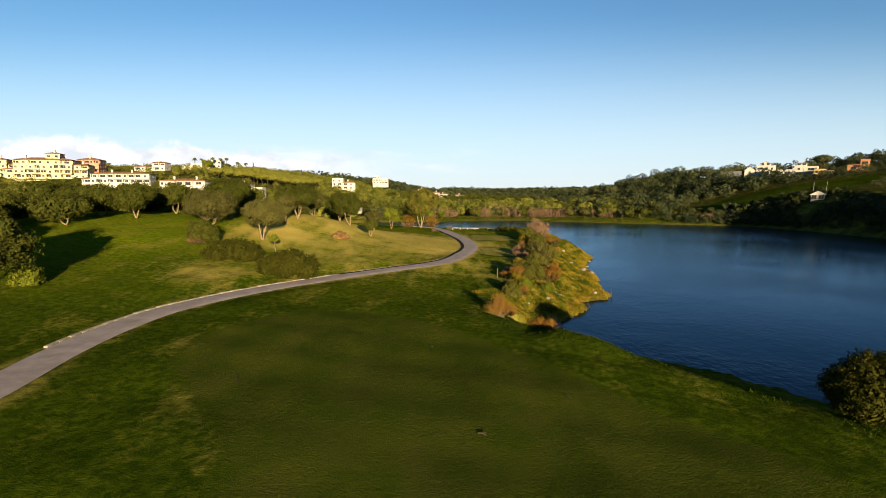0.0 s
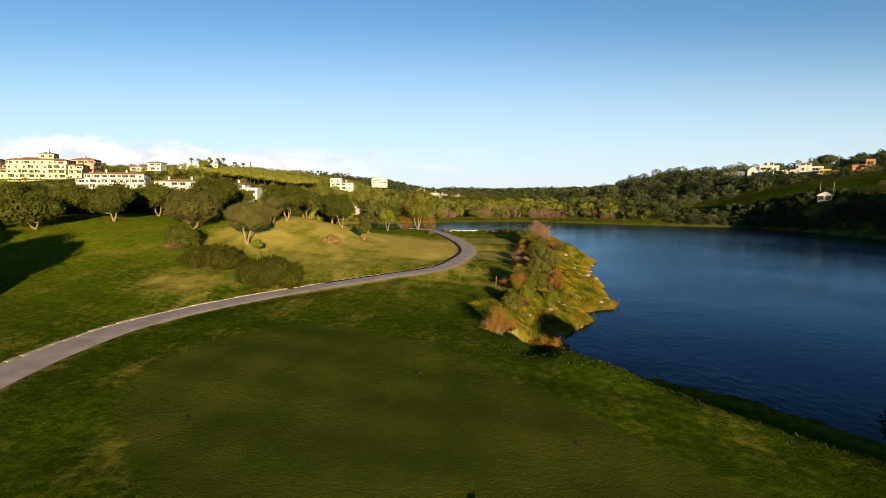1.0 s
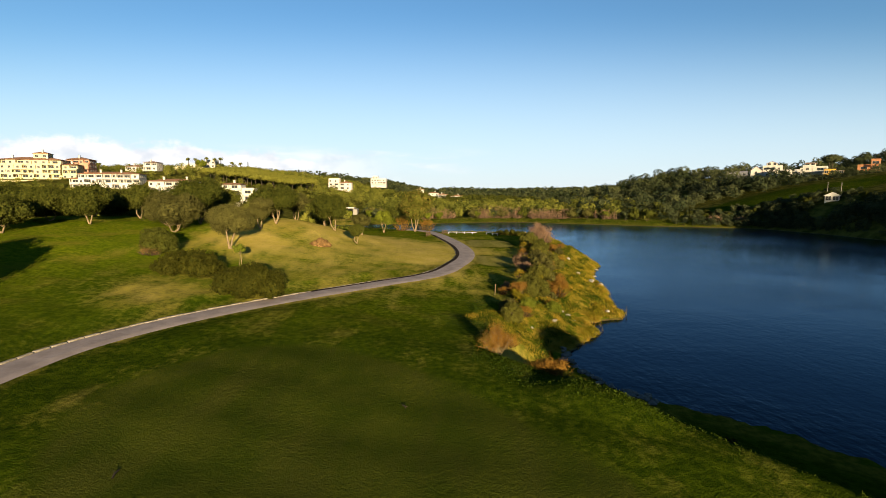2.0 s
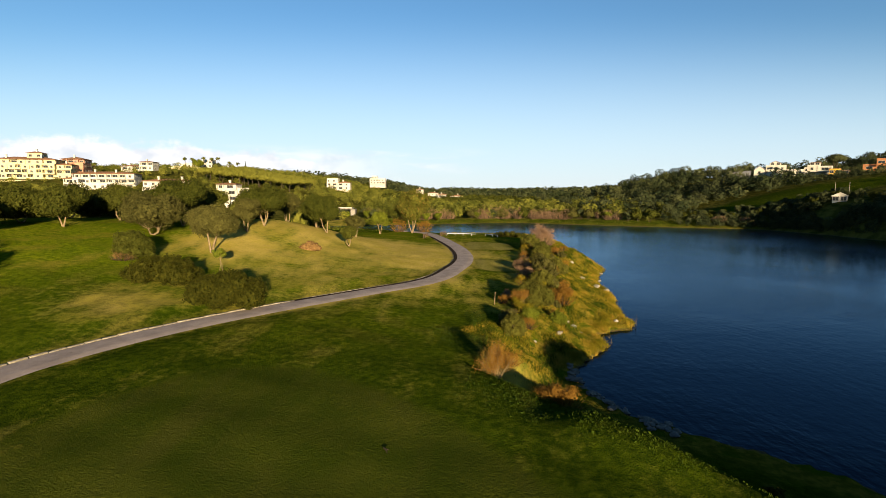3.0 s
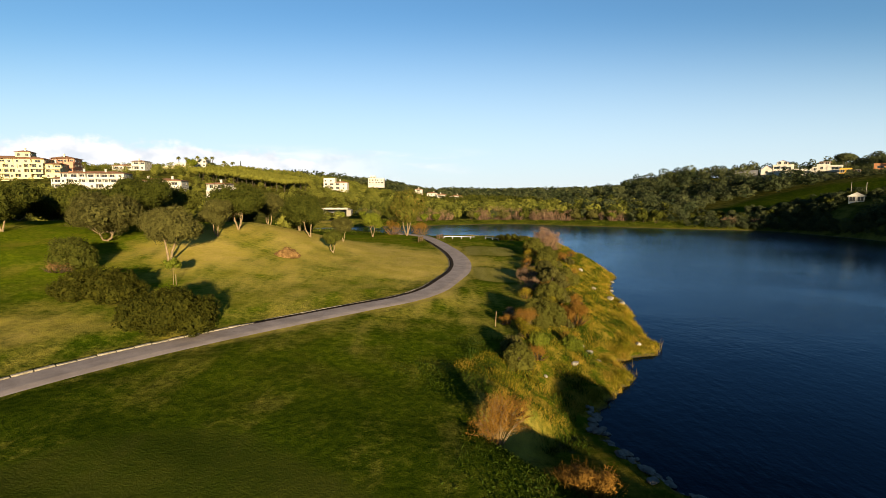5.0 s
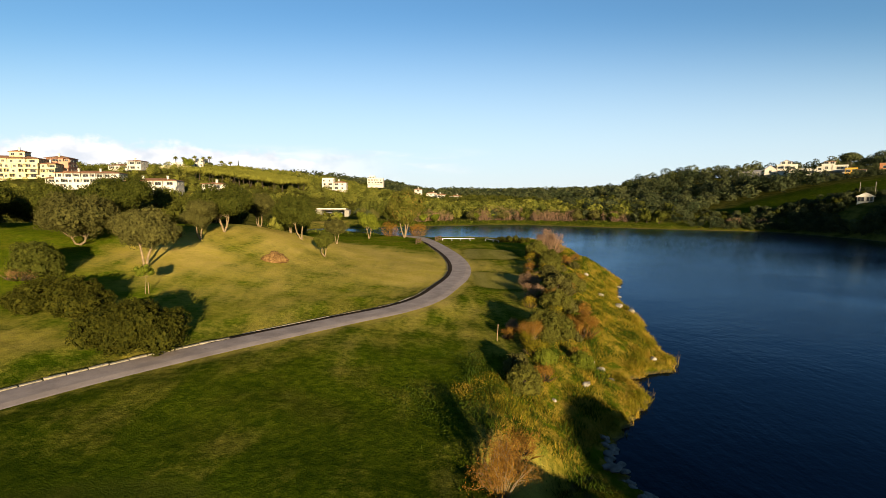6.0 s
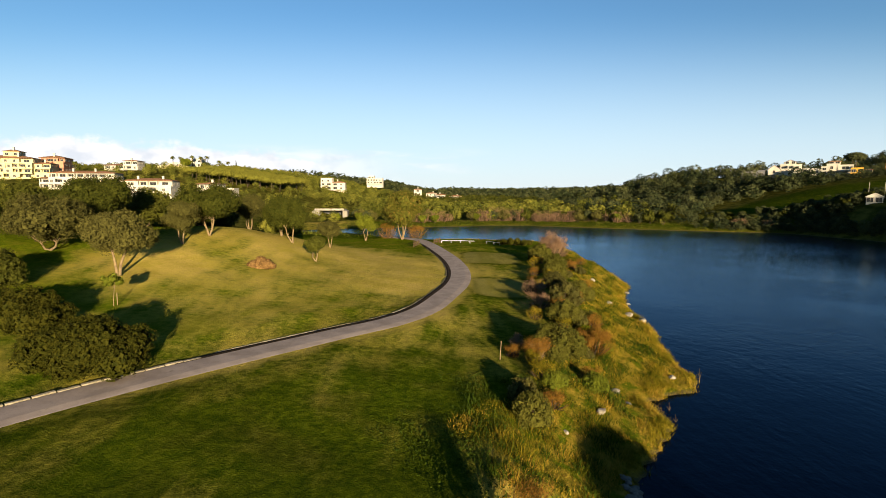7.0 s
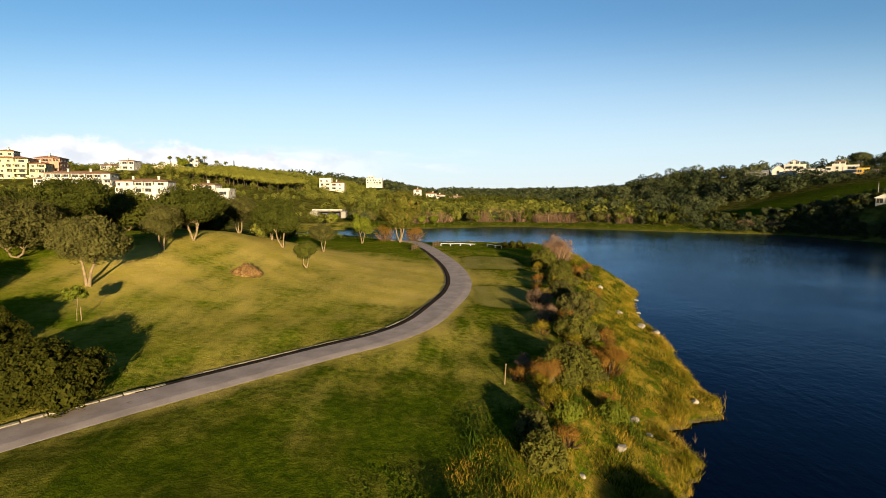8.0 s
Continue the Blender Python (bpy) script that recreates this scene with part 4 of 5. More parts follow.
    a = house_at("house", 144, 190, 10.5, "small white gabled house above the shore", "house", -40, r, 4)
    wing(a, rng, -2.1, 2.1, -2.2, 2.6, 0, 1, WHITE_WALL, "plain gable", 1.1, sh=2.4, terrace=False)
    for px in (-1.6, 2.4):
        part("mast", boxes((px - 0.06, px + 0.06, 1, 1.12, 2.4, 7.2)), FRAME, a, "thin white mast")


build_houses()


def build_road_bridge():
    b = thing("road_bridge", (-56, 287, 0), "low concrete road bridge with a dark opening below", "bridge", turn=4)
    part("deck", boxes((-7.5, 7.5, -5, 5, 4.9, 5.6), bevel=0.08), CONCRETE, b)
    part("parapet", boxes((-7.5, 7.5, -5, -4.7, 5.602, 5.95)), WHITE_WALL, b)
    part("abutment", boxes((-9, -5, -4.2, 5, -1, 4.898), bevel=0.3), CONCRETE, b)
    part("abutment", boxes((6.5, 9, -4.2, 5, -1, 4.898), bevel=0.3), CONCRETE, b)
    part("back_wall", boxes((-4.99, 6.49, 4.2, 5, -1, 4.898)), GREY_WALL, b, "dark concrete back of the underpass")


build_road_bridge()
HOUSES.append((-56, 287, 11, 0))

# ---- trees of the course ----
rng = np.random.default_rng(7)
ROW = "trees on the grass mound"
OAKS = "oaks along the edge of the fairway"
oak_label = "round evergreen oak with a pale twisted trunk on the grass"
make_tree(rng, "oak_tree", -26.8, 72.7, 6.8, 6.0, "spreading evergreen oak with a pale forked trunk on the mound", ROW, OLIVE_LEAF, stems=2, clear=0.34, count=17, n=14000, lean=(0.3, 0), girth=0.14)
make_tree(rng, "oak_tree", -36.4, 77.2, 9.0, 5.8, "broad grey-green oak with several pale stems", ROW, OLIVE_LEAF, stems=3, clear=0.10, n=15000)
make_tree(rng, "oak_tree", -36.4, 84.5, 8.6, 7.2, "tall dark evergreen oak behind the grey-green one", ROW, OAK_LEAF, stems=3, clear=0.2, n=15000)
make_tree(rng, "oak_tree", -27.2, 84.8, 4.4, 4.8, "small grey-green oak leaning over the mound", ROW, OLIVE_LEAF, stems=2, clear=0.3, n=9000)
make_tree(rng, "oak_tree", -26.6, 90.2, 9.0, 6.6, "wide dark green oak with many stems on the mound", ROW, OAK_LEAF, stems=4, clear=0.25, n=16000)
make_tree(rng, "oak_tree", -28.5, 108, 6.6, 6.2, "slender oak with pale bare stems", ROW, OLIVE_LEAF, stems=3, clear=0.35, n=9000)
make_tree(rng, "oak_tree", -18.6, 98, 6.2, 6.6, "dark oak with a leaning pale trunk on the slope", ROW, OAK_LEAF, stems=2, clear=0.28, n=11000, lean=(-0.6, 0))
make_tree(rng, "oak_tree", -21.4, 102, 5.8, 6.4, "dark oak beside a leaning one", ROW, OAK_LEAF, stems=2, clear=0.25, n=9000)
make_tree(rng, "young_tree", -13.2, 89.8, 3.2, 3.3, "small round young tree with a short trunk", ROW, OAK_LEAF, stems=2, clear=0.35, n=5000, size=0.08, girth=0.08, clump=0.28)
make_tree(rng, "young_tree", -14.6, 104, 3.9, 4.2, "small round tree behind the young one", ROW, OLIVE_LEAF, stems=2, clear=0.35, n=5000, size=0.09, girth=0.08, clump=0.3)
make_tree(rng, "pond_tree", -14.6, 139, 5.2, 6.4, "round green tree at the edge of the pond", ROW, GREEN_LEAF, stems=2, clear=0.25, n=3600, girth=0.11)
make_tree(rng, "willow_tree", -6.2, 137.6, 11.0, 11.4, "tall yellowing tree with bare pale forked stems", ROW, WILLOW_LEAF, stems=4, clear=0.22, count=20, n=8000, size=0.13, girth=0.16, clump=0.6)
make_tree(rng, "sapling", -22.9, 66.0, 1.9, 2.8, "thin staked sapling with a small crown", ROW, GREEN_LEAF, stems=1, clear=0.5, count=6, n=520, size=0.045, girth=0.028)
for x, y, w, h in ((-47.2, 75.8, 6.4, 5.2), (-52.3, 75.5, 8.2, 4.9), (-51.0, 66.5, 7.4, 4.7), (-58.5, 66.5, 8.0, 5.0), (-46.8, 86.5, 6.0, 5.6), (-60.5, 77, 9, 5.4), (-54, 86, 8, 5.4), (-55, 57, 8, 5.6), (-62, 58, 9, 6)):
    make_tree(rng, "oak_tree", x, y, w, h, oak_label, OAKS, OAK_LEAF, stems=2, clear=0.12 if x < -48 else 0.26, n=6500, size=0.14)
make_tree(rng, "oak_tree", -38.8, 39.3, 10.0, 8.0, "large oak by the fairway casting a long shadow", OAKS, OAK_LEAF, stems=2, clear=0.2, n=11000)
for x, y, w, h in ((-55, 44, 11, 8.6), (-63, 48, 11, 8.6), (-50, 33, 10, 8.4), (-60, 36, 11, 9.0)):
    make_tree(rng, "oak_tree", x, y, w, h, "large dark oak at the shaded edge of the fairway", OAKS, OAK_LEAF, stems=2, clear=0.12, n=4200, size=0.19, clump=0.6)
make_tree(rng, "oak_tree", -47.0, 41.0, 10.0, 8.4, "large dark oak beside another", OAKS, OAK_LEAF, stems=2, clear=0.2, n=4200)
# Bush shape added in place of a leafy branch hanging from the large oak.
make_bush(rng, "bush", -37.6, 44.0, 3.0, 2.6, 2.4, "ragged green foliage standing in for the oak's low branch", "", GREEN_LEAF, n=1600, count=8)
for x, y, w, h in ((-60, 100, 9, 6.5), (-67, 92, 9, 6.4), (-43.5, 97, 8.5, 7.2), (-38, 96, 8, 7.0), (-50.5, 98, 8.5, 7.2), (-52, 111, 10, 7), (-38, 118, 9, 7.0), (-66, 112, 10, 7), (-75, 84, 9, 6.5), (-71, 70, 9, 6), (-67, 59, 9, 6), (-45, 128, 9, 7.5), (-58, 132, 10, 8),
                   (-57, 96, 8, 6.8), (-33, 101, 7, 6.2), (-41, 88, 7, 6.0), (-36, 109, 8, 6.6), (-72, 103, 9, 6.6), (-80, 96, 9, 7), (-24, 112, 6.5, 6.0), (-28, 122, 8, 6.5), (-50, 121, 9, 7), (-30, 133, 7, 6)):
    make_tree(rng, "oak_tree", x, y, w, h * 0.78, "evergreen oak in the belt of trees behind the lawn", "belt of oaks behind the lawn", OAK_LEAF if rng.random() < 0.6 else WOOD_LEAF, stems=2, clear=0.10, n=3600, size=0.19, clump=0.6)

# ---- bushes by the path ----
PB = "bushes beside the path"
make_bush(rng, "bush", -17.8, 55.9, 8.2, 5.6, 3.2, "dense rounded mastic bush beside the kerb", PB, n=17000, count=20)
make_bush(rng, "bush", -26.0, 60.5, 8.2, 5.0, 2.7, "low spreading mastic bush on the slope", PB, n=14000, count=19)
make_bush(rng, "bush", -33.0, 67.0, 4.7, 4.2, 3.5, "tall round green bush with straw at its foot", PB, n=7000, count=10, leaf=OAK_LEAF)
make_dry_bush(rng, "dry_bush", -33.2, 65.6, 1.4, 0.8, "flattened heap of straw-coloured cuttings", "", STRAW, 300)
make_bush(rng, "bush", 21.0, 22.2, 6.6, 5.4, 3.7, "dark round bush on the lake bank", "", n=20000, count=16, size=0.055)
make_bush(rng, "small_bush", 15.6, 32.0, 1.1, 1.0, 1.3, "tiny dark bush at the top of the bank", "", n=500, count=5, size=0.07)

# ---- the overgrown point ----
PS = "bushes on the overgrown point"
for x, y, w, h, leaf, label in (
        (7.4, 52.8, 2.3, 2.0, SCRUB_LEAF, "round dark bush at the edge of the grass"), (10.8, 61.8, 4.6, 2.7, SCRUB_LEAF, "wide dark green bush on the bank"),
        (12.6, 58.6, 1.9, 1.3, GREEN_LEAF, "fresh green bush on the slope"), (9.6, 57.0, 1.8, 1.2, GREEN_LEAF, "low green bush among dry grass"),
        (13.2, 69.5, 3.6, 2.9, SCRUB_LEAF, "dark bush on the crest of the bank"), (14.6, 75.2, 3.6, 3.2, OLIVE_LEAF, "grey-green bush on the bank"),
        (16.8, 78.0, 3.4, 2.8, SCRUB_LEAF, "dark green bush above the shore"), (15.6, 83.5, 3.2, 2.4, OLIVE_LEAF, "grey-green bush on the bank"),
        (17.0, 90.0, 3.6, 2.6, SCRUB_LEAF, "dark bush on the bank"), (18.6, 97.0, 3.6, 3.0, SCRUB_LEAF, "dark bush on the bank"),
        (18.0, 105.0, 4.6, 3.8, SCRUB_LEAF, "tall dark bush near the end of the point"), (20.5, 113.0, 4.0, 3.0, OLIVE_LEAF, "grey-green bush near the end of the point")):
    make_bush(rng, "bush", x, y, w, w * 0.9, h * (0.8 if y > 69 else 1.0), label, PS, leaf, n=int(1600 * w), count=9, clump=0.2, size=0.07)
more = np.random.default_rng(17)
for k in range(46):
    y = more.uniform(50, 122)
    x = np.interp(y, [50, 60, 70, 85, 100, 122], [8.0, 10.5, 14.0, 16.5, 20.0, 22.5]) + more.normal() * 1.7 + 0.6
    if not 1.0 < float(inland(np.array([x]), np.array([y]))[0]) < 8.5:
        continue
    w = more.uniform(0.9, 2.2)
    kind = int(more.integers(4))
    if kind == 3:
        make_dry_bush(more, "dry_shrub", x, y, w * 0.55, w * 0.8, "small dry brown shrub in the grass", "dry shrubs on the point", RUST_LEAF, 420)
    else:
        make_bush(more, "bush", x, y, w, w, w * 0.72, "small scrubby bush in the tall grass", PS, (SCRUB_LEAF, OLIVE_LEAF, GREEN_LEAF)[kind], n=int(620 * w), count=6, size=0.06, clump=0.15)
make_bush(rng, "hedge", 17.5, 128.5, 8.5, 3.0, 1.6, "long low dark hedge by the water", "", BUSH_LEAF, n=3500, count=12, size=0.13, category="hedge")
PD = "dry shrubs on the point"
for x, y, r, h, mat, n, label in (
         (7.9, 38.2, 1.25, 2.0, RUST_LEAF, 1800, "round rust-orange shrub above the cove"),
        (14.6, 65.4, 1.5, 2.4, RUST_LEAF, 1500, "feathery rust-orange shrub on the slope"), (8.4, 63.4, 0.7, 0.9, REED, 500, "small straw-brown shrub beside a green one"),
        (12.0, 65.0, 1.0, 1.3, RUST_LEAF, 700, "dry brown shrub on the crest"), (12.6, 79.5, 1.3, 1.9, REED, 700, "bare grey-brown shrub on the bank"),
        (11.9, 74.0, 1.2, 1.6, REED, 700, "bare grey-brown shrub on the bank"), (20.4, 107.5, 2.2, 5.4, REED, 2200, "tall reddish bare shrub at the end of the point"),
        (22.4, 111.0, 2.0, 3.6, REED, 1400, "tall reddish bare shrub at the end of the point"), (7.7, 61.4, 0.6, 0.9, RUST_LEAF, 400, "dry orange grass clump beside the post"),
        (6.2, 46.2, 1.1, 1.0, RUST_LEAF, 500, "low dry brown shrub on the bank"),
        (-9.6, 141, 2.4, 4.2, RUST_LEAF, 1100, "rust-brown shrub at the pond's edge"), (-3.4, 141, 2.2, 3.6, RUST_LEAF, 1000, "rust-brown shrub at the pond's edge")):
    make_dry_bush(rng, "dry_shrub", x, y, r, h, label, PD, mat, n)



def make_fan_shrub(rng, x, y, radius, height, label):
    """A half-bare shrub: pale stems that fan out from one foot, forking into twigs, with thin rust foliage towards the top."""
    shrub = thing("bare_shrub", (x, y, land(x, y) - 0.05), label, "bush", PD)
    limbs, tips = [], []
    for k in range(26):
        a, lean = rng.uniform(0, 6.283), rng.uniform(0.15, 1.0)
        tip = np.array((math.cos(a) * radius * lean, math.sin(a) * radius * lean, height * rng.uniform(0.7, 1.0) * (1.1 - 0.35 * lean)))
        bend = tip * (0.42, 0.42, 0.5) + rng.normal(size=3) * 0.06
        limbs.append(tube([(0, 0, -0.1), bend, tip], [0.030, 0.020, 0.006], 5))
        for j in range(5):
            start = bend + (tip - bend) * rng.uniform(0.0, 0.7)
            end = start + (tip - bend) * rng.uniform(0.3, 0.6) + rng.normal(size=3) * (0.22, 0.22, 0.12)
            limbs.append(tube([start, (start + end) / 2 + rng.normal(size=3) * 0.04, end], [0.011, 0.008, 0.003], 4))
            tips += [start * 0.4 + end * 0.6, end]
    v, f = joined(limbs)
    part_mesh("branchwork", mesh_of("branchwork", v, f, BARK, True), shrub, "pale bare stems")
    tips = np.array(tips)
    tips = tips[tips[:, 2] > height * 0.45]
    at = np.repeat(tips, 26, 0) + rng.normal(size=(26 * len(tips), 3)) * 0.13
    v, f = leaves(rng, at, rng.normal(size=at.shape), 0.05, 0.3)
    part_mesh("foliage", mesh_of("foliage", v, f, RUST_LEAF, tint=np.full(len(v), 0.75)), shrub, "thin rust-orange foliage")


fans = np.random.default_rng(83)
make_fan_shrub(fans, 4.9, 42.3, 1.35, 2.7, "half-bare rust-orange shrub with pale stems on the bank")
make_fan_shrub(fans, 9.4, 60.6, 1.2, 1.6, "dry straw-brown shrub on the crest of the point")

reeds = np.random.default_rng(77)
for y in np.arange(55, 108, 2.6):
    x = np.interp(y, (55, 62, 75, 90, 108), (8.6, 9.8, 13.6, 15.6, 19.0)) + reeds.normal() * 1.1
    r = reeds.uniform(0.6, 1.1)
    make_dry_bush(reeds, "reed_clump", x, y, r, r * reeds.uniform(1.2, 1.7), "pale straw-coloured reed clump among the bushes", "reed clumps on the point", (GRASS_BLADE, REED, RUST_LEAF)[int(reeds.integers(3))], 420)

# ---- stones ----
for x, y, s in ((14.5, 60.4, 0.75), (22.3, 84.8, 0.85), (23.6, 82.0, 0.9), (24.6, 80.7, 1.0), (14.3, 61.6, 0.45), (12.2, 56.0, 0.6), (9.5, 53.5, 0.35), (23.1, 93.9, 0.8),
                (20.1, 63.9, 0.5), (14.9, 58.9, 0.5), (13.4, 61.6, 0.45), (18.2, 90.5, 0.6), (26.9, 91, 0.6), (29.4, 98, 0.7)):
    make_rock(rng, "rock", x, y, s, "pale limestone boulder in the dry grass", ROCK, "boulders on the point", 0.6, 0.3)
shore_stones = spline([(12.3, 51.2), (11.9, 48.8), (12.9, 44.8), (13.9, 42.2), (15.2, 40.0)], 12)
for k in range(80):
    p = shore_stones[int(rng.integers(len(shore_stones)))] + rng.normal(size=2) * 0.28 - (0.15, 0.1)
    make_rock(rng, "shore_stone", p[0], p[1], rng.uniform(0.2, 0.62), "flat grey stone at the water's edge", SLAB, "stones along the cove", 0.45, 0.2, "stone")

# ---- small things of the course ----


def build_small_things():
    post = thing("marker_post", (6.75, 60.7, land(6.75, 60.7)), "slim pale wooden marker post in the grass", "post")
    v, f = tube([(0, 0, -0.2), (0.03, 0, 0.6), (0.07, 0, 1.25)], [0.04, 0.036, 0.034], 8)
    part_mesh("pole", mesh_of("pole", v, f, BARK, True), post)
    part("cap", boxes((0.02, 0.12, -0.05, 0.05, 1.22, 1.29), bevel=0.012), BARK, post)
    stake = thing("sapling_stake", (-22.7, 66.2, land(-22.7, 66.2)), "pale wooden stake beside the sapling", "stake")
    part("pole", boxes((-0.028, 0.028, -0.028, 0.028, -0.2, 1.0), bevel=0.008), BARK, stake)
    for x, y, h in ((22.5, 64.6, 1.1), (17.9, 59.6, 0.6), (17.6, 58.0, 0.5)):
        snag = thing("dead_branch", (x, y, -0.3), "bare dead branch sticking out of the water", "branch", "dead branches in the lake")
        v, f = joined([tube([(0, 0, 0), (0.05, 0.02, h * 0.6), (0.02, 0.05, h + 0.3)], [0.03, 0.022, 0.01], 5),
                       tube([(0.03, 0, h * 0.5), (0.2, 0.1, h * 0.95)], [0.03, 0.01], 5), tube([(0.03, 0, h * 0.6), (-0.12, 0.05, h * 1.0)], [0.025, 0.01], 5)])
        part_mesh("wood", mesh_of("wood", v, f, DARK_BARK, True), snag)
    sticks = np.random.default_rng(91)
    for x, y, length in ((-11.3, 26.1, 0.6), (1.7, 20.2, 0.4), (-0.8, 32.2, 0.45), (6.4, 23.8, 0.3)):
        stick = thing("fallen_branch", (x, y, land(x, y)), "short dark fallen branch lying on the fairway", "branch", "fallen branches on the fairway", turn=sticks.uniform(0, 360))
        v, f = joined([tube([(-length / 2, 0, 0.03), (0, 0.04, 0.06), (length / 2, 0, 0.03)], [0.035, 0.04, 0.02], 6), tube([(0, 0.03, 0.05), (length * 0.3, 0.14, 0.09)], [0.025, 0.01], 5)])
        part_mesh("wood", mesh_of("wood", v, f, DARK_BARK, True), stick)
    heap = thing("straw_heap", (-17.3, 82.0, land(-17.3, 82.0)), "heap of dry brown palm trunk and fronds on the lawn", "straw heap")
    g = np.random.default_rng(3)
    v, f = foliage(g, [(-0.7, 0, 0.35, 0.55, 0.9), (0.0, 0.1, 0.6, 0.65, 0.95), (0.7, -0.1, 0.45, 0.6, 0.8), (1.2, 0.2, 0.2, 0.4, 0.6), (-1.2, 0.2, 0.2, 0.4, 0.5)], 2200, 0.3, 0.12, 0.7, 0.3)
    v[:, 2] = np.maximum(v[:, 2], -0.1)
    part_mesh("thatch", mesh_of("thatch", v, f, STRAW), heap)
    bm = bmesh.new()
    bmesh.ops.create_icosphere(bm, subdivisions=3, radius=1.0)
    for w in bm.verts:
        w.co = Vector((w.co.x * 0.9, w.co.y * 0.45, max(w.co.z, -0.1) * 0.55)) * (1 + 0.35 * noise.noise(w.co * 2.6))
    part("core", bm, STRAW, heap)
    rail = thing("white_railing", (0, 0, 0), "low white curved railing at the water's edge", "railing")
    line = spline([(2.6, 130.4), (5.0, 131.6), (7.3, 132.2), (9.6, 132.2)], 6)
    z = ground_height(line[:, 0], line[:, 1])
    top = np.column_stack([line, z + 0.45])
    v, f = tube(top, np.full(len(top), 0.05), 6)
    part_mesh("top_rail", mesh_of("top_rail", v, f, WHITE_RAIL, True), rail)
    for k in range(0, len(line), 5):
        x, y = line[k]
        part("upright", boxes((x - 0.06, x + 0.06, y - 0.06, y + 0.06, z[k] - 0.3, z[k] + 0.42), bevel=0.015), WHITE_RAIL, rail)
    rail = thing("white_railing", (0, 0, 0), "short white railing by the hedge", "railing")
    line = spline([(12.0, 131.5), (13.4, 129.5), (14.4, 127.4)], 4)
    z = ground_height(line[:, 0], line[:, 1])
    v, f = tube(np.column_stack([line, z + 0.5]), np.full(len(line), 0.05), 6)
    part_mesh("top_rail", mesh_of("top_rail", v, f, WHITE_RAIL, True), rail)
    for k in range(0, len(line), 4):
        x, y = line[k]
        part("upright", boxes((x - 0.05, x + 0.05, y - 0.05, y + 0.05, z[k] - 0.3, z[k] + 0.48), bevel=0.015), WHITE_RAIL, rail)
    for x, y, turn in ((-2.4, 124.5, 70), (1.6, 129.5, 60)):
        fence = thing("timber_fence", (x, y, land(x, y)), "short dark timber fence at the path's end", "fence", "timber fences at the path's end", turn=turn)
        for k in (-1.1, 0, 1.1):
            part("upright", boxes((k - 0.09, k + 0.09, -0.09, 0.09, -0.3, 1.0), bevel=0.02), TIMBER, fence)
        part("plank", boxes((-1.4, 1.4, -0.14, -0.092, 0.72, 0.9), bevel=0.01), TIMBER, fence)
        part("plank", boxes((-1.4, 1.4, -0.14, -0.092, 0.32, 0.5), bevel=0.01), TIMBER, fence)


build_small_things()

# ---- palms and pines on the hills ----


def make_palm(rng, x, y, height):
    z = land(x, y)
    palm = thing("palm_tree", (x, y, z), "tall palm tree beside the hilltop villa", "tree", "palms by the hilltop villa")
    v, f = tube([(0, 0, -0.3), (0.1, 0, height * 0.5), (0, 0.1, height)], [0.32, 0.25, 0.22], 7)
    part_mesh("trunk", mesh_of("trunk", v, f, DARK_BARK, True), palm)
    rows = []
    for k in range(38):
        a, droop = rng.uniform(0, 6.283), rng.uniform(-0.9, 1.0)
        r = rng.uniform(1.7, 2.5)
        way = np.array((math.cos(a), math.sin(a), 0))
        across = np.array((-math.sin(a), math.cos(a), 0)) * 0.32
        p0 = np.array((0, 0, height - 0.1))
        p1 = p0 + way * r * 0.55 + (0, 0, 0.75 * droop + 0.4)
        p2 = p0 + way * r + (0, 0, 1.1 * droop - 0.6)
        rows.append((np.array([p0 - across * 0.2, p0 + across * 0.2, p1 + across, p1 - across]), np.arange(4)[None]))
        rows.append((np.array([p1 - across, p1 + across, p2 + across * 0.1, p2 - across * 0.1]), np.arange(4)[None]))
    v, f = joined(rows)
    part_mesh("crown", mesh_of("crown", v, f, WOOD_LEAF, tint=np.full(len(v), 0.3)), palm)


rng = np.random.default_rng(21)
for x, y, h in ((-206, 414, 8.5), (-201, 416, 8.0), (-190, 412, 9), (-184, 413, 8.5), (-180, 415, 9.2), (-172, 418, 6.5), (-166, 420, 6.5), (-242, 350, 7.0), (-236, 352, 6.5)):
    make_palm(rng, x, y, h)
make_tree(rng, "stone_pine", 242, 318, 12, 11.5, "broad umbrella-shaped stone pine above the houses", "", DARK_LEAF, DARK_BARK, stems=2, clear=0.62, count=14, n=3000, size=0.4, girth=0.3, clump=1.2)
make_tree(rng, "stone_pine", -190, 402, 9, 8.0, "round bright pine on the hilltop", "", GREEN_LEAF, DARK_BARK, stems=2, clear=0.25, count=12, n=2200, size=0.35, girth=0.25, clump=1.0)
make_tree(rng, "stone_pine", -176, 404, 7, 6.0, "round dark pine on the hilltop", "", DARK_LEAF, DARK_BARK, stems=2, clear=0.25, count=12, n=1600, size=0.35, girth=0.25, clump=1.0)

pine = make_tree(rng, "stone_pine", -150, 330, 12, 8.4, "umbrella-shaped stone pine in a row on the hill", "stone pines on the village hill", WOOD_LEAF, DARK_BARK, stems=1, clear=0.6, count=11, n=1100, size=0.4, girth=0.22, clump=1.0)
for k in range(1, 46):
    row, at = divmod(k, 15)
    x, y = -150 + 3 * row + at * 3.6 + rng.uniform(-1.5, 1.5), 330 + 13 * row + 0.8 * at + rng.uniform(-4, 4)
    copy_thing(pine, pose(x, y, land(x, y) - 0.1, 0, 0, rng.uniform(0, 360)))


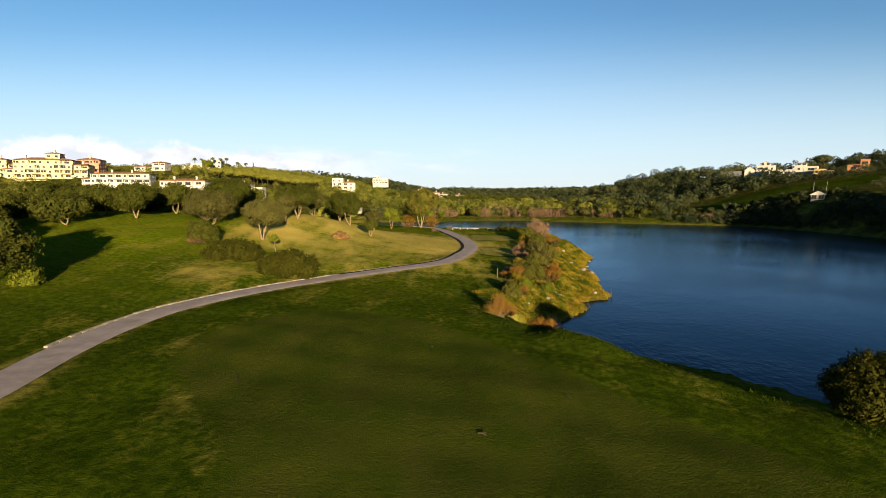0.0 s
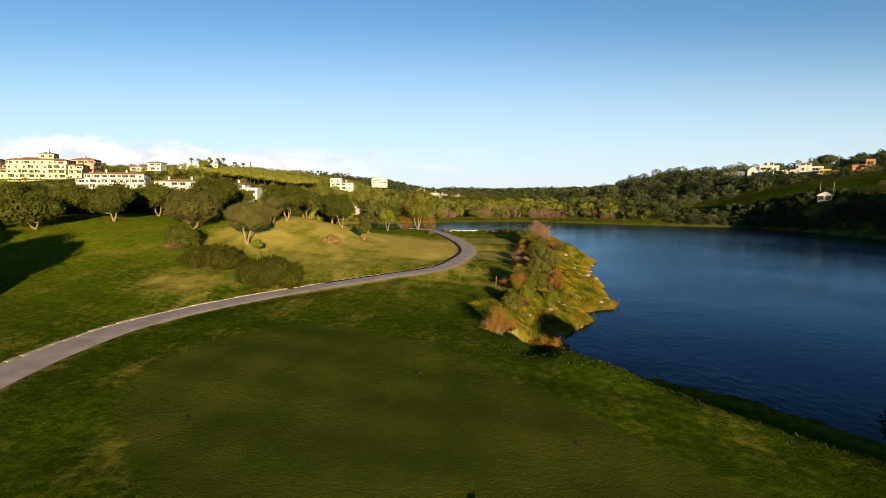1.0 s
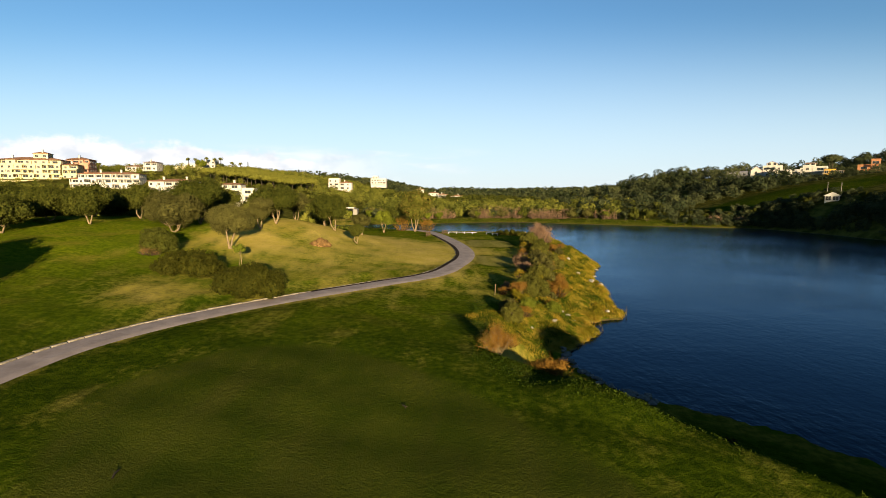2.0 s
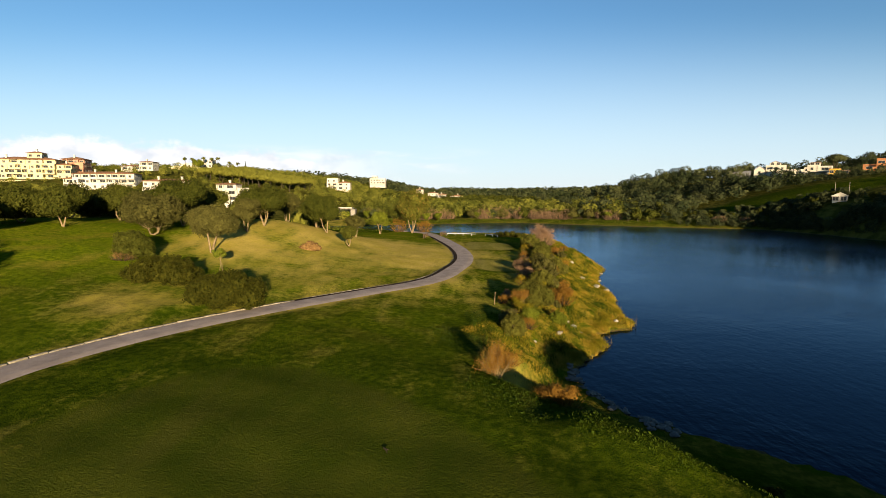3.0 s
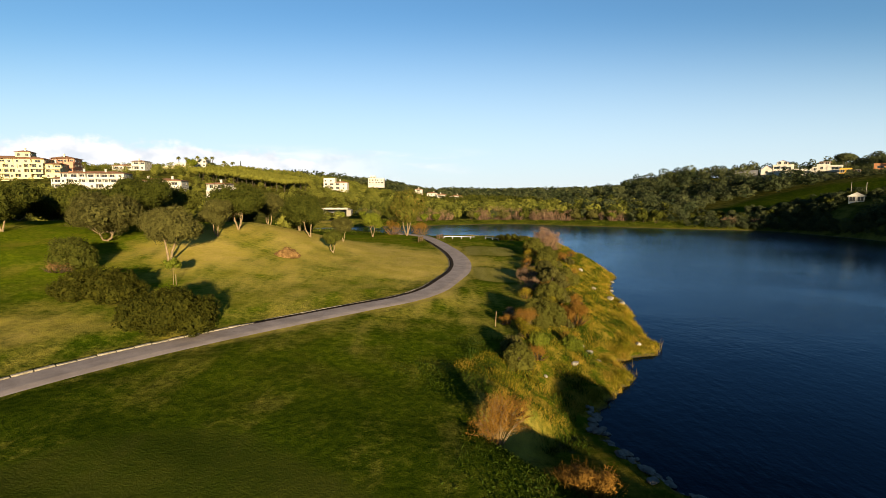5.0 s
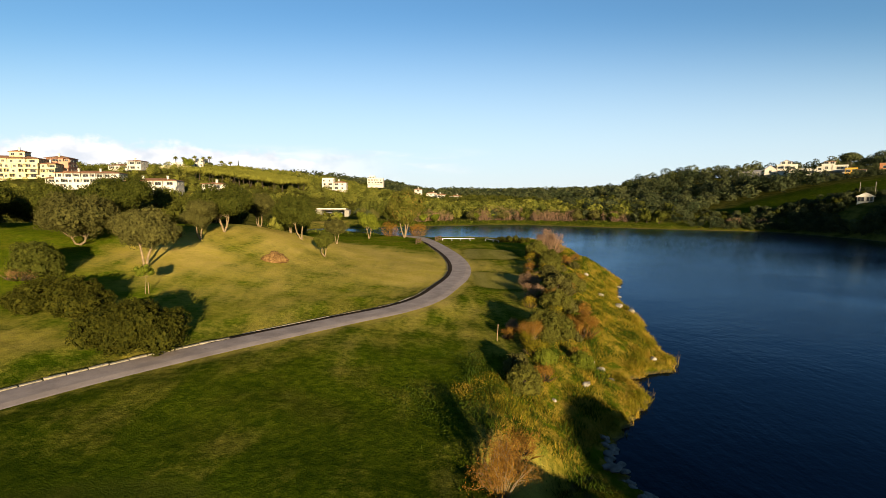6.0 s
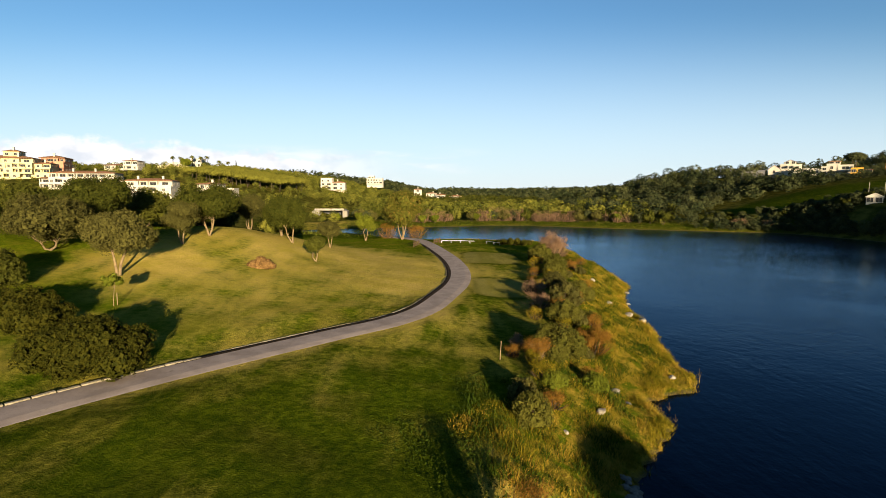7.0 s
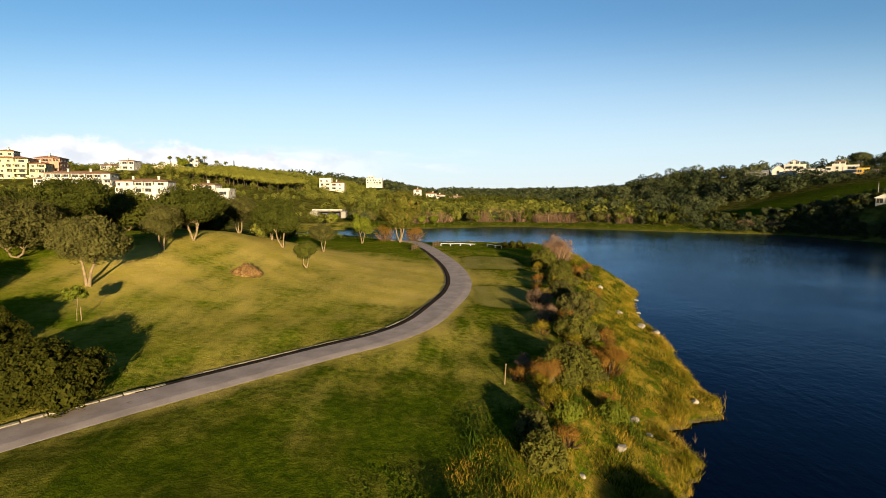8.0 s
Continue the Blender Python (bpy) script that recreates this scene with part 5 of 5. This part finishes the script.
def make_cypress(rng, x, y, height):
    z = land(x, y)
    tree = thing("cypress_tree", (x, y, z - 0.1), "slim dark cypress standing on the skyline", "tree", "cypresses on the skyline")
    v, f = tube([(0, 0, -0.2), (0, 0, height * 0.5), (0, 0, height * 0.9)], [0.16, 0.10, 0.03], 6)
    part_mesh("trunk", mesh_of("trunk", v, f, DARK_BARK, True), tree)
    lobes = [(0.08 * math.sin(k * 2.4), 0.08 * math.cos(k * 2.4), height * (0.1 + 0.085 * k), height * 0.10 * (1.15 - 0.09 * k), 1.5) for k in range(11)]
    v, f = foliage(rng, lobes, 900, 0.16, 0.6, 0.2, 0.3, 1.2)
    part_mesh("crown", mesh_of("crown", v, f, DARK_LEAF, tint=np.full(len(v), 0.2)), tree)


for x, y, h in ((-163, 428, 9.0), (196, 345, 7.0), (190, 350, 6.0), (203, 352, 6.5), (236, 338, 7.0), (231, 345, 6.0)):
    make_cypress(rng, x, y, h)


def build_garden_walls():
    for x0, x1, y, h in ((-214, -186, 398, 2.2), (-178, -150, 396, 1.8), (-172, -140, 372, 1.6)):
        mid = (x0 + x1) / 2
        wall = thing("garden_wall", (mid, y, land(mid, y)), "pale stone retaining wall on the terraced slope", "wall", "terrace walls on the village hill", turn=-3)
        n = int((x1 - x0) / 7)
        for k in range(n):
            a = x0 - mid + (x1 - x0) * k / n
            part("wall_panel", boxes((a, a + (x1 - x0) / n - 0.15, -0.25, 0.25, -3.0, h + 0.4 * math.sin(k * 1.7)), bevel=0.05), CREAM, wall)


build_garden_walls()

# ---- far shore ----


def scatter_far_shore():
    rng = np.random.default_rng(31)
    spots = [(-9, 244, 2.6, 6.8), (-4, 247, 2.8, 7.3), (3, 249, 2.6, 6.5), (20, 252, 2.8, 7.5), (24, 254, 3.0, 8.6), (28.5, 255, 3.0, 8.6), (33, 254, 3.0, 8.3), (37.5, 252, 2.8, 7.8),
             (45, 249, 2.6, 6.8), (49.5, 248, 2.7, 7.0), (54, 246, 2.7, 7.0), (58.5, 243, 2.7, 6.5), (76, 236, 2.6, 6.0), (80, 233, 2.4, 5.2), (114, 211, 2.2, 4.2), (121, 206, 2.0, 3.9)]
    for x, y, r, h in list(spots):
        for k in range(2):
            spots.append((x + rng.uniform(-3.4, 3.4), y + rng.uniform(-2, 4), r * rng.uniform(0.6, 0.95), h * rng.uniform(0.55, 0.85)))
    for x, y, r, h in spots:
        make_dry_bush(rng, "bare_willow", x, y, r, h * 0.88, "bare reddish-brown willow scrub on the far shore", "bare willows on the far shore", REED, 300, 0.07)
    protos = []
    for k in range(5):
        w = (5.0, 6.5, 4.2, 5.6, 7.2)[k]
        protos.append((make_tree(rng, "shore_tree", 62 + 7 * k, 247 - 6 * k, w, w * 0.82, "round green tree on the far shore", "trees on the far shore",
                                 (OAK_LEAF, OLIVE_LEAF, GREEN_LEAF, DARK_LEAF, OAK_LEAF)[k], DARK_BARK, stems=2, clear=0.12, count=9, n=650, size=0.3, girth=0.12, clump=0.6), w))
    line = spline([(-42, 236), (0, 243), (40, 254), (70, 238), (98, 222), (116, 215), (130, 207), (138, 196), (142, 176), (146, 150)], 10)
    for k in range(110):
        at = line[int(rng.integers(len(line)))] + rng.normal(size=2) * (5, 4) + (2, 5)
        s = float(inland(at[:1], at[1:])[0])
        if s < 5 or bell(at[0], at[1], 155, 238, 32, 18) > 0.5 or math.hypot(at[0] - 139, at[1] - 182) < 9:
            continue
        tree, _ = protos[int(rng.integers(5)) if at[0] < 96 else (0, 3)[k % 2]]
        small = 1.0 if at[0] < 96 else rng.uniform(0.55, 0.8)
        copy_thing(tree, pose(at[0], at[1], land(*at) - 0.1, 0, 0, rng.uniform(0, 360)) @ Matrix.Diagonal((small, small, small, 1)))


scatter_far_shore()

# ---- woods and wild grass ----


def wood_stuff(name, label, rng, spots, widths, heights, mat, n, leaf, protos=7, low=0.06):
    """Many trees in one mesh, each a scaled and turned copy of one of a few crowns, each with its own tint."""
    kinds = []
    for k in range(protos):
        lobes = np.array(crown_lobes(rng, 1.0, low, 1.0, 6, 0.5))
        own = rng.choice(len(lobes), n * 2, p=lobes[:, 3] ** 2 / (lobes[:, 3] ** 2).sum())
        way = rng.normal(size=(n * 2, 3)) + (0, 0, 0.35)
        way /= np.linalg.norm(way, axis=1, keepdims=True)
        flat = np.column_stack([np.ones((n * 2, 2)), lobes[own, 4]])
        at = lobes[own, :3] + way * (lobes[own, 3] * rng.uniform(0.82, 1.12, n * 2))[:, None] * flat
        gap = np.linalg.norm((at[:, None] - lobes[None, :, :3]) / np.column_stack([np.ones((len(lobes), 2)), lobes[:, 4]]), axis=2) / lobes[:, 3]
        gap[np.arange(n * 2), own] = 9
        keep = np.flatnonzero(gap.min(1) > 0.8)[:n]
        v, _ = leaves(rng, at[keep], way[keep] + 0.28 * rng.normal(size=(len(keep), 3)), leaf, 1.0)
        kinds.append(v.reshape(-1, 4, 3)[:, :3].reshape(-1, 3))
    vs, tints = [], []
    z = ground_height(spots[:, 0], spots[:, 1])
    for k, (x, y) in enumerate(spots):
        v = kinds[int(rng.integers(protos))]
        a = rng.uniform(0, 6.283)
        c, s = math.cos(a) * widths[k], math.sin(a) * widths[k]
        vs.append(np.stack([x + v[:, 0] * c - v[:, 1] * s, y + v[:, 0] * s + v[:, 1] * c, z[k] - 0.2 + v[:, 2] * heights[k]], 1))
        tints.append(np.full(len(v), rng.random() ** 1.3))
    v = np.concatenate(vs)
    ob = new(name, mesh_of(name, v, np.arange(len(v)).reshape(-1, 3), mat, tint=np.concatenate(tints)))
    return tagged(ob, label, "woodland", kind="stuff")


def free_spots(rng, x0, x1, y0, y1, n, edge):
    p = np.column_stack([rng.uniform(x0, x1, n), rng.uniform(y0, y1, n)])
    keep = inland(p[:, 0], p[:, 1]) > edge
    keep &= (bell(p[:, 0], p[:, 1], 155, 238, 34, 18) < 0.2) & (bell(p[:, 0], p[:, 1], 172, 226, 30, 17) < 0.3)
    keep &= np.abs(p[:, 0]) < 0.95 * p[:, 1] + 14
    for hx, hy, half, _ in HOUSES:
        half = half if hx < 140 else half * 0.55
        keep &= ~((np.abs(p[:, 0] - hx * (p[:, 1] / hy)) < half + 2) & (p[:, 1] > hy - (15 if hx < 140 else 9)) & (p[:, 1] < hy + 9))
    keep &= ~((p[:, 0] > -82) & (p[:, 0] < -18) & (p[:, 1] > 200) & (p[:, 1] < 290) & (rng.random(n) < 0.8))
    return p[keep]


def build_woods():
    rng = np.random.default_rng(41)
    p = free_spots(rng, 70, 430, 90, 560, 2600, 6)
    p = p[(p[:, 1] < 400) | (rng.random(len(p)) < 0.5)]
    p = p[(p[:, 0] > 95 + 0.05 * (p[:, 1] - 200)) | (p[:, 1] > 245)]
    w = (5.0 + 7.5 * rng.random(len(p)) ** 1.3) * np.where((p[:, 0] > 185) & (p[:, 1] > 240) & (p[:, 1] < 345), 0.55, 1.0) * np.where((p[:, 1] < 234) & (p[:, 0] > 100), 0.42, 1.0)
    wood_stuff("hillside_woods", "dark evergreen woods covering the lakeside hill", rng, p, w, w * rng.uniform(0.65, 1.0, len(p)), DARK_LEAF, 300, 0.055)
    p = free_spots(rng, -430, -40, 128, 640, 5200, 9)
    p = p[(p[:, 0] < -62) | (p[:, 1] > 228)]
    p = p[rng.random(len(p)) < 0.9 + 0.3 * np.sin(p[:, 0] / 23) * np.sin(p[:, 1] / 31)]
    w = rng.uniform(3.5, 8.0, len(p)) * np.where((p[:, 0] < -70) & (p[:, 1] < 330) & (p[:, 1] > 185), 0.62, 0.85)
    wood_stuff("village_woods", "green woods and gardens covering the village hill", rng, p, w, w * rng.uniform(0.6, 0.95, len(p)), WOOD_LEAF, 190, 0.065)
    p = free_spots(rng, -45, 112, 252, 360, 900, 14)
    w = rng.uniform(3.5, 8, len(p))
    wood_stuff("valley_woods", "green woods on the flat land beyond the lake", rng, p, w, w * rng.uniform(0.65, 1.0, len(p)), WOOD_LEAF, 130, 0.085)
    p = free_spots(rng, -45, 190, 360, 700, 1900, 14)
    w = rng.uniform(5, 9, len(p))
    wood_stuff("ridge_woods", "dark green woods rising beyond the valley", rng, p, w, w * rng.uniform(0.65, 0.95, len(p)), OAK_LEAF, 70, 0.11)
    p = free_spots(rng, 105, 180, 245, 380, 260, 14)
    w = rng.uniform(5.0, 10.0, len(p))
    wood_stuff("slope_woods", "dark woods at the foot of the lakeside hill", rng, p, w, w * rng.uniform(0.65, 1.0, len(p)), DARK_LEAF, 120, 0.085)
    p = np.column_stack([rng.uniform(-900, 1300, 4200), rng.uniform(700, 1700, 4200)])
    w = rng.uniform(11, 18, len(p))
    wood_stuff("distant_woods", "distant wooded hills on the horizon", rng, p, w, w * rng.uniform(0.55, 0.8, len(p)), DARK_LEAF, 34, 0.16)
    p = np.column_stack([rng.uniform(128, 240, 2200), rng.uniform(-30, 205, 2200)])
    p = np.concatenate([p, np.column_stack([rng.uniform(128, 160, 420), rng.uniform(140, 215, 420)])])
    s = inland(p[:, 0], p[:, 1])
    p = p[(s > 2) & ((p[:, 1] < 128) | (s < 22)) & (np.hypot(p[:, 0] - 140, p[:, 1] - 184) > 9) & (rng.random(len(p)) < np.where(p[:, 1] < 128, 0.35, 0.9))]
    w = rng.uniform(4, 8, len(p)) * np.where(p[:, 1] > 150, 0.5, 1.0)
    wood_stuff("bank_woods", "dark woods on the near lakeside slope", rng, p, w, w * rng.uniform(0.9, 1.25, len(p)), DARK_LEAF, 190, 0.075)
    p = np.column_stack([rng.uniform(96, 150, 5200), rng.uniform(120, 232, 5200)])
    s = inland(p[:, 0], p[:, 1])
    p = p[(s > 0.7) & (s < 12) & (np.hypot(p[:, 0] - 140, p[:, 1] - 184) > 7) & (rng.random(len(p)) < np.clip((p[:, 0] - 96) / 26, 0.05, 1))]
    w = rng.uniform(1.5, 3.6, len(p))
    q = np.column_stack([rng.uniform(188, 236, 150), rng.uniform(256, 277, 150)])
    p, w = np.concatenate([p, q]), np.concatenate([w, rng.uniform(2.2, 4.2, len(q))])
    wood_stuff("shore_scrub", "dark tangled scrub along the far bank and below the houses", rng, p, w, w * rng.uniform(0.6, 1.0, len(p)), DARK_LEAF, 90, 0.10)


build_woods()


def blade_stuff(name, label, rng, spots, height, wide, mat, each=5, spread=0.18):
    n = len(spots) * each
    at = np.repeat(spots, each, 0) + rng.normal(size=(n, 2)) * spread
    z = ground_height(at[:, 0], at[:, 1])
    foot = np.column_stack([at, z - 0.03])
    h = height * rng.uniform(0.4, 1.3, n) * (1 + 0.6 * np.sin(at[:, 0] * 1.3 + at[:, 1] * 0.5) * np.sin(at[:, 1] * 1.1 - at[:, 0] * 0.4))
    tip = foot + np.column_stack([rng.normal(size=(n, 2)) * 0.45 * h[:, None], h])
    a = rng.uniform(0, 6.283, n)
    sideways = np.column_stack([np.cos(a), np.sin(a), 0 * a]) * wide
    v = np.stack([foot - sideways, foot + sideways, tip], 1).reshape(-1, 3)
    ob = new(name, mesh_of(name, v, np.arange(3 * n).reshape(n, 3), mat, tint=np.repeat(np.clip(0.45 + 0.35 * np.sin(at[:, 0] * 0.9 + np.sin(at[:, 1] * 0.7) * 2) + 0.3 * np.sin(at[:, 0] * 2.7 - at[:, 1] * 1.9), 0, 1), 3)))
    return tagged(ob, label, "grass", kind="stuff")


def wild_share(p):
    """How far the wild ground of the point has taken over from the bank's weeds."""
    return smooth((p[:, 1] - 45) / 8) * smooth((p[:, 0] - 4.5) / 2)


def build_grass():
    rng = np.random.default_rng(51)
    p = np.column_stack([rng.uniform(3, 34, 42000), rng.uniform(46, 146, 42000)])
    s = inland(p[:, 0], p[:, 1])
    p = p[(gully(p[:, 0], p[:, 1]) < 0.7) & (s > 0.3) & (s < 7.0 + 1.5 * np.sin(p[:, 1] * 0.4)) & (rng.random(len(p)) < np.clip(1.3 - (p[:, 1] - 50) / 110, 0.3, 1))]
    blade_stuff("wild_grass", "tall dry yellow-green grass covering the point", rng, p, 0.17, 0.016, GRASS_BLADE, 14)
    p = np.column_stack([rng.uniform(3, 34, 1500), rng.uniform(46, 140, 1500)])
    s = inland(p[:, 0], p[:, 1])
    p = p[(gully(p[:, 0], p[:, 1]) < 0.7) & (s > 0.5) & (s < 7.5)]
    blade_stuff("tussock_grass", "rough tussocks of rank grass on the point", rng, p, 0.3, 0.018, GRASS_BLADE, 70, 0.3)
    p = np.column_stack([rng.uniform(8, 34, 60000), rng.uniform(51, 145, 60000)])
    s = inland(p[:, 0], p[:, 1])
    p = p[(s > 0.05) & (s < 0.9)]
    blade_stuff("shore_reeds", "ragged dry reeds and grass overhanging the water's edge", rng, p, 0.34, 0.016, GRASS_BLADE, 10, 0.15)
    p = np.column_stack([rng.uniform(3, 30, 2000), rng.uniform(46, 120, 2000)])
    s = inland(p[:, 0], p[:, 1])
    p = p[(s > 1.5) & (s < 8.5)]
    blade_stuff("green_tussocks", "fresh green weeds among the dry grass", rng, p, 0.28, 0.035, LUSH_BLADE, 46, 0.3)
    p = np.column_stack([rng.uniform(-2, 30, 46000), rng.uniform(6, 56, 46000)])
    s = inland(p[:, 0], p[:, 1])
    p = p[(rng.random(len(p)) < np.clip((12.5 - s) / 6 - 0.9 * smooth((p[:, 1] - 40) / 8), 0.03, 1)) & (gully(p[:, 0], p[:, 1]) < 0.5) & (s > 1.5) & (s < 12.0 + 1.0 * np.sin(p[:, 1] * 0.5 + p[:, 0])) & ~inside(p[:, 0], p[:, 1], spline(FAIRWAY, 5))]
    blade_stuff("lush_grass", "lush green weeds and grass along the lake bank", rng, p, 0.10, 0.022, LUSH_BLADE, 4, 0.14)
    p = np.column_stack([rng.uniform(-3, 26, 120000), rng.uniform(8, 58, 120000)])
    s = inland(p[:, 0], p[:, 1])
    thick = smooth((11.5 - s - 1.5 * np.sin(p[:, 1] * 0.6 + p[:, 0] * 0.3)) / 4) * (0.6 + 0.4 * np.sin(p[:, 0] * 1.7 + 2 * np.sin(p[:, 1] * 0.9)) * np.sin(p[:, 1] * 1.9 - p[:, 0]))
    p = p[(rng.random(len(p)) < 0.8 * thick) & (gully(p[:, 0], p[:, 1]) < 0.8) & (s > 2.0) & (wild_share(p) < 0.5) & ~inside(p[:, 0], p[:, 1], spline(FAIRWAY, 5))]
    p = np.repeat(p, 2, 0) + rng.normal(size=(2 * len(p), 2)) * 0.09
    z = ground_height(p[:, 0], p[:, 1])
    at = np.column_stack([p, z + rng.uniform(0.01, 0.08, len(p))])
    v, f = leaves(rng, at, rng.normal(size=(len(p), 3)) * (0.6, 0.6, 0.4) + (0.0, 0.0, 0.9), 0.05, 0.8)
    weeds = np.repeat(np.clip(0.5 + 0.5 * np.sin(p[:, 0] * 0.9 + 2 * np.sin(p[:, 1] * 0.5)), 0, 1), 4)
    tagged(new("bank_weeds", mesh_of("bank_weeds", v, f, LUSH_BLADE, tint=weeds)), "broad-leaved green weeds along the top of the bank", "grass", kind="stuff")
    p = np.column_stack([rng.uniform(-40, 130, 9000), rng.uniform(150, 262, 9000)])
    s = inland(p[:, 0], p[:, 1])
    p = p[(s > 1.0) & (s < 16)]
    blade_stuff("shore_grass", "yellow-green rough grass on the far shore", rng, p, 0.4, 0.09, GREEN_LEAF, 3, 0.5)


build_grass()
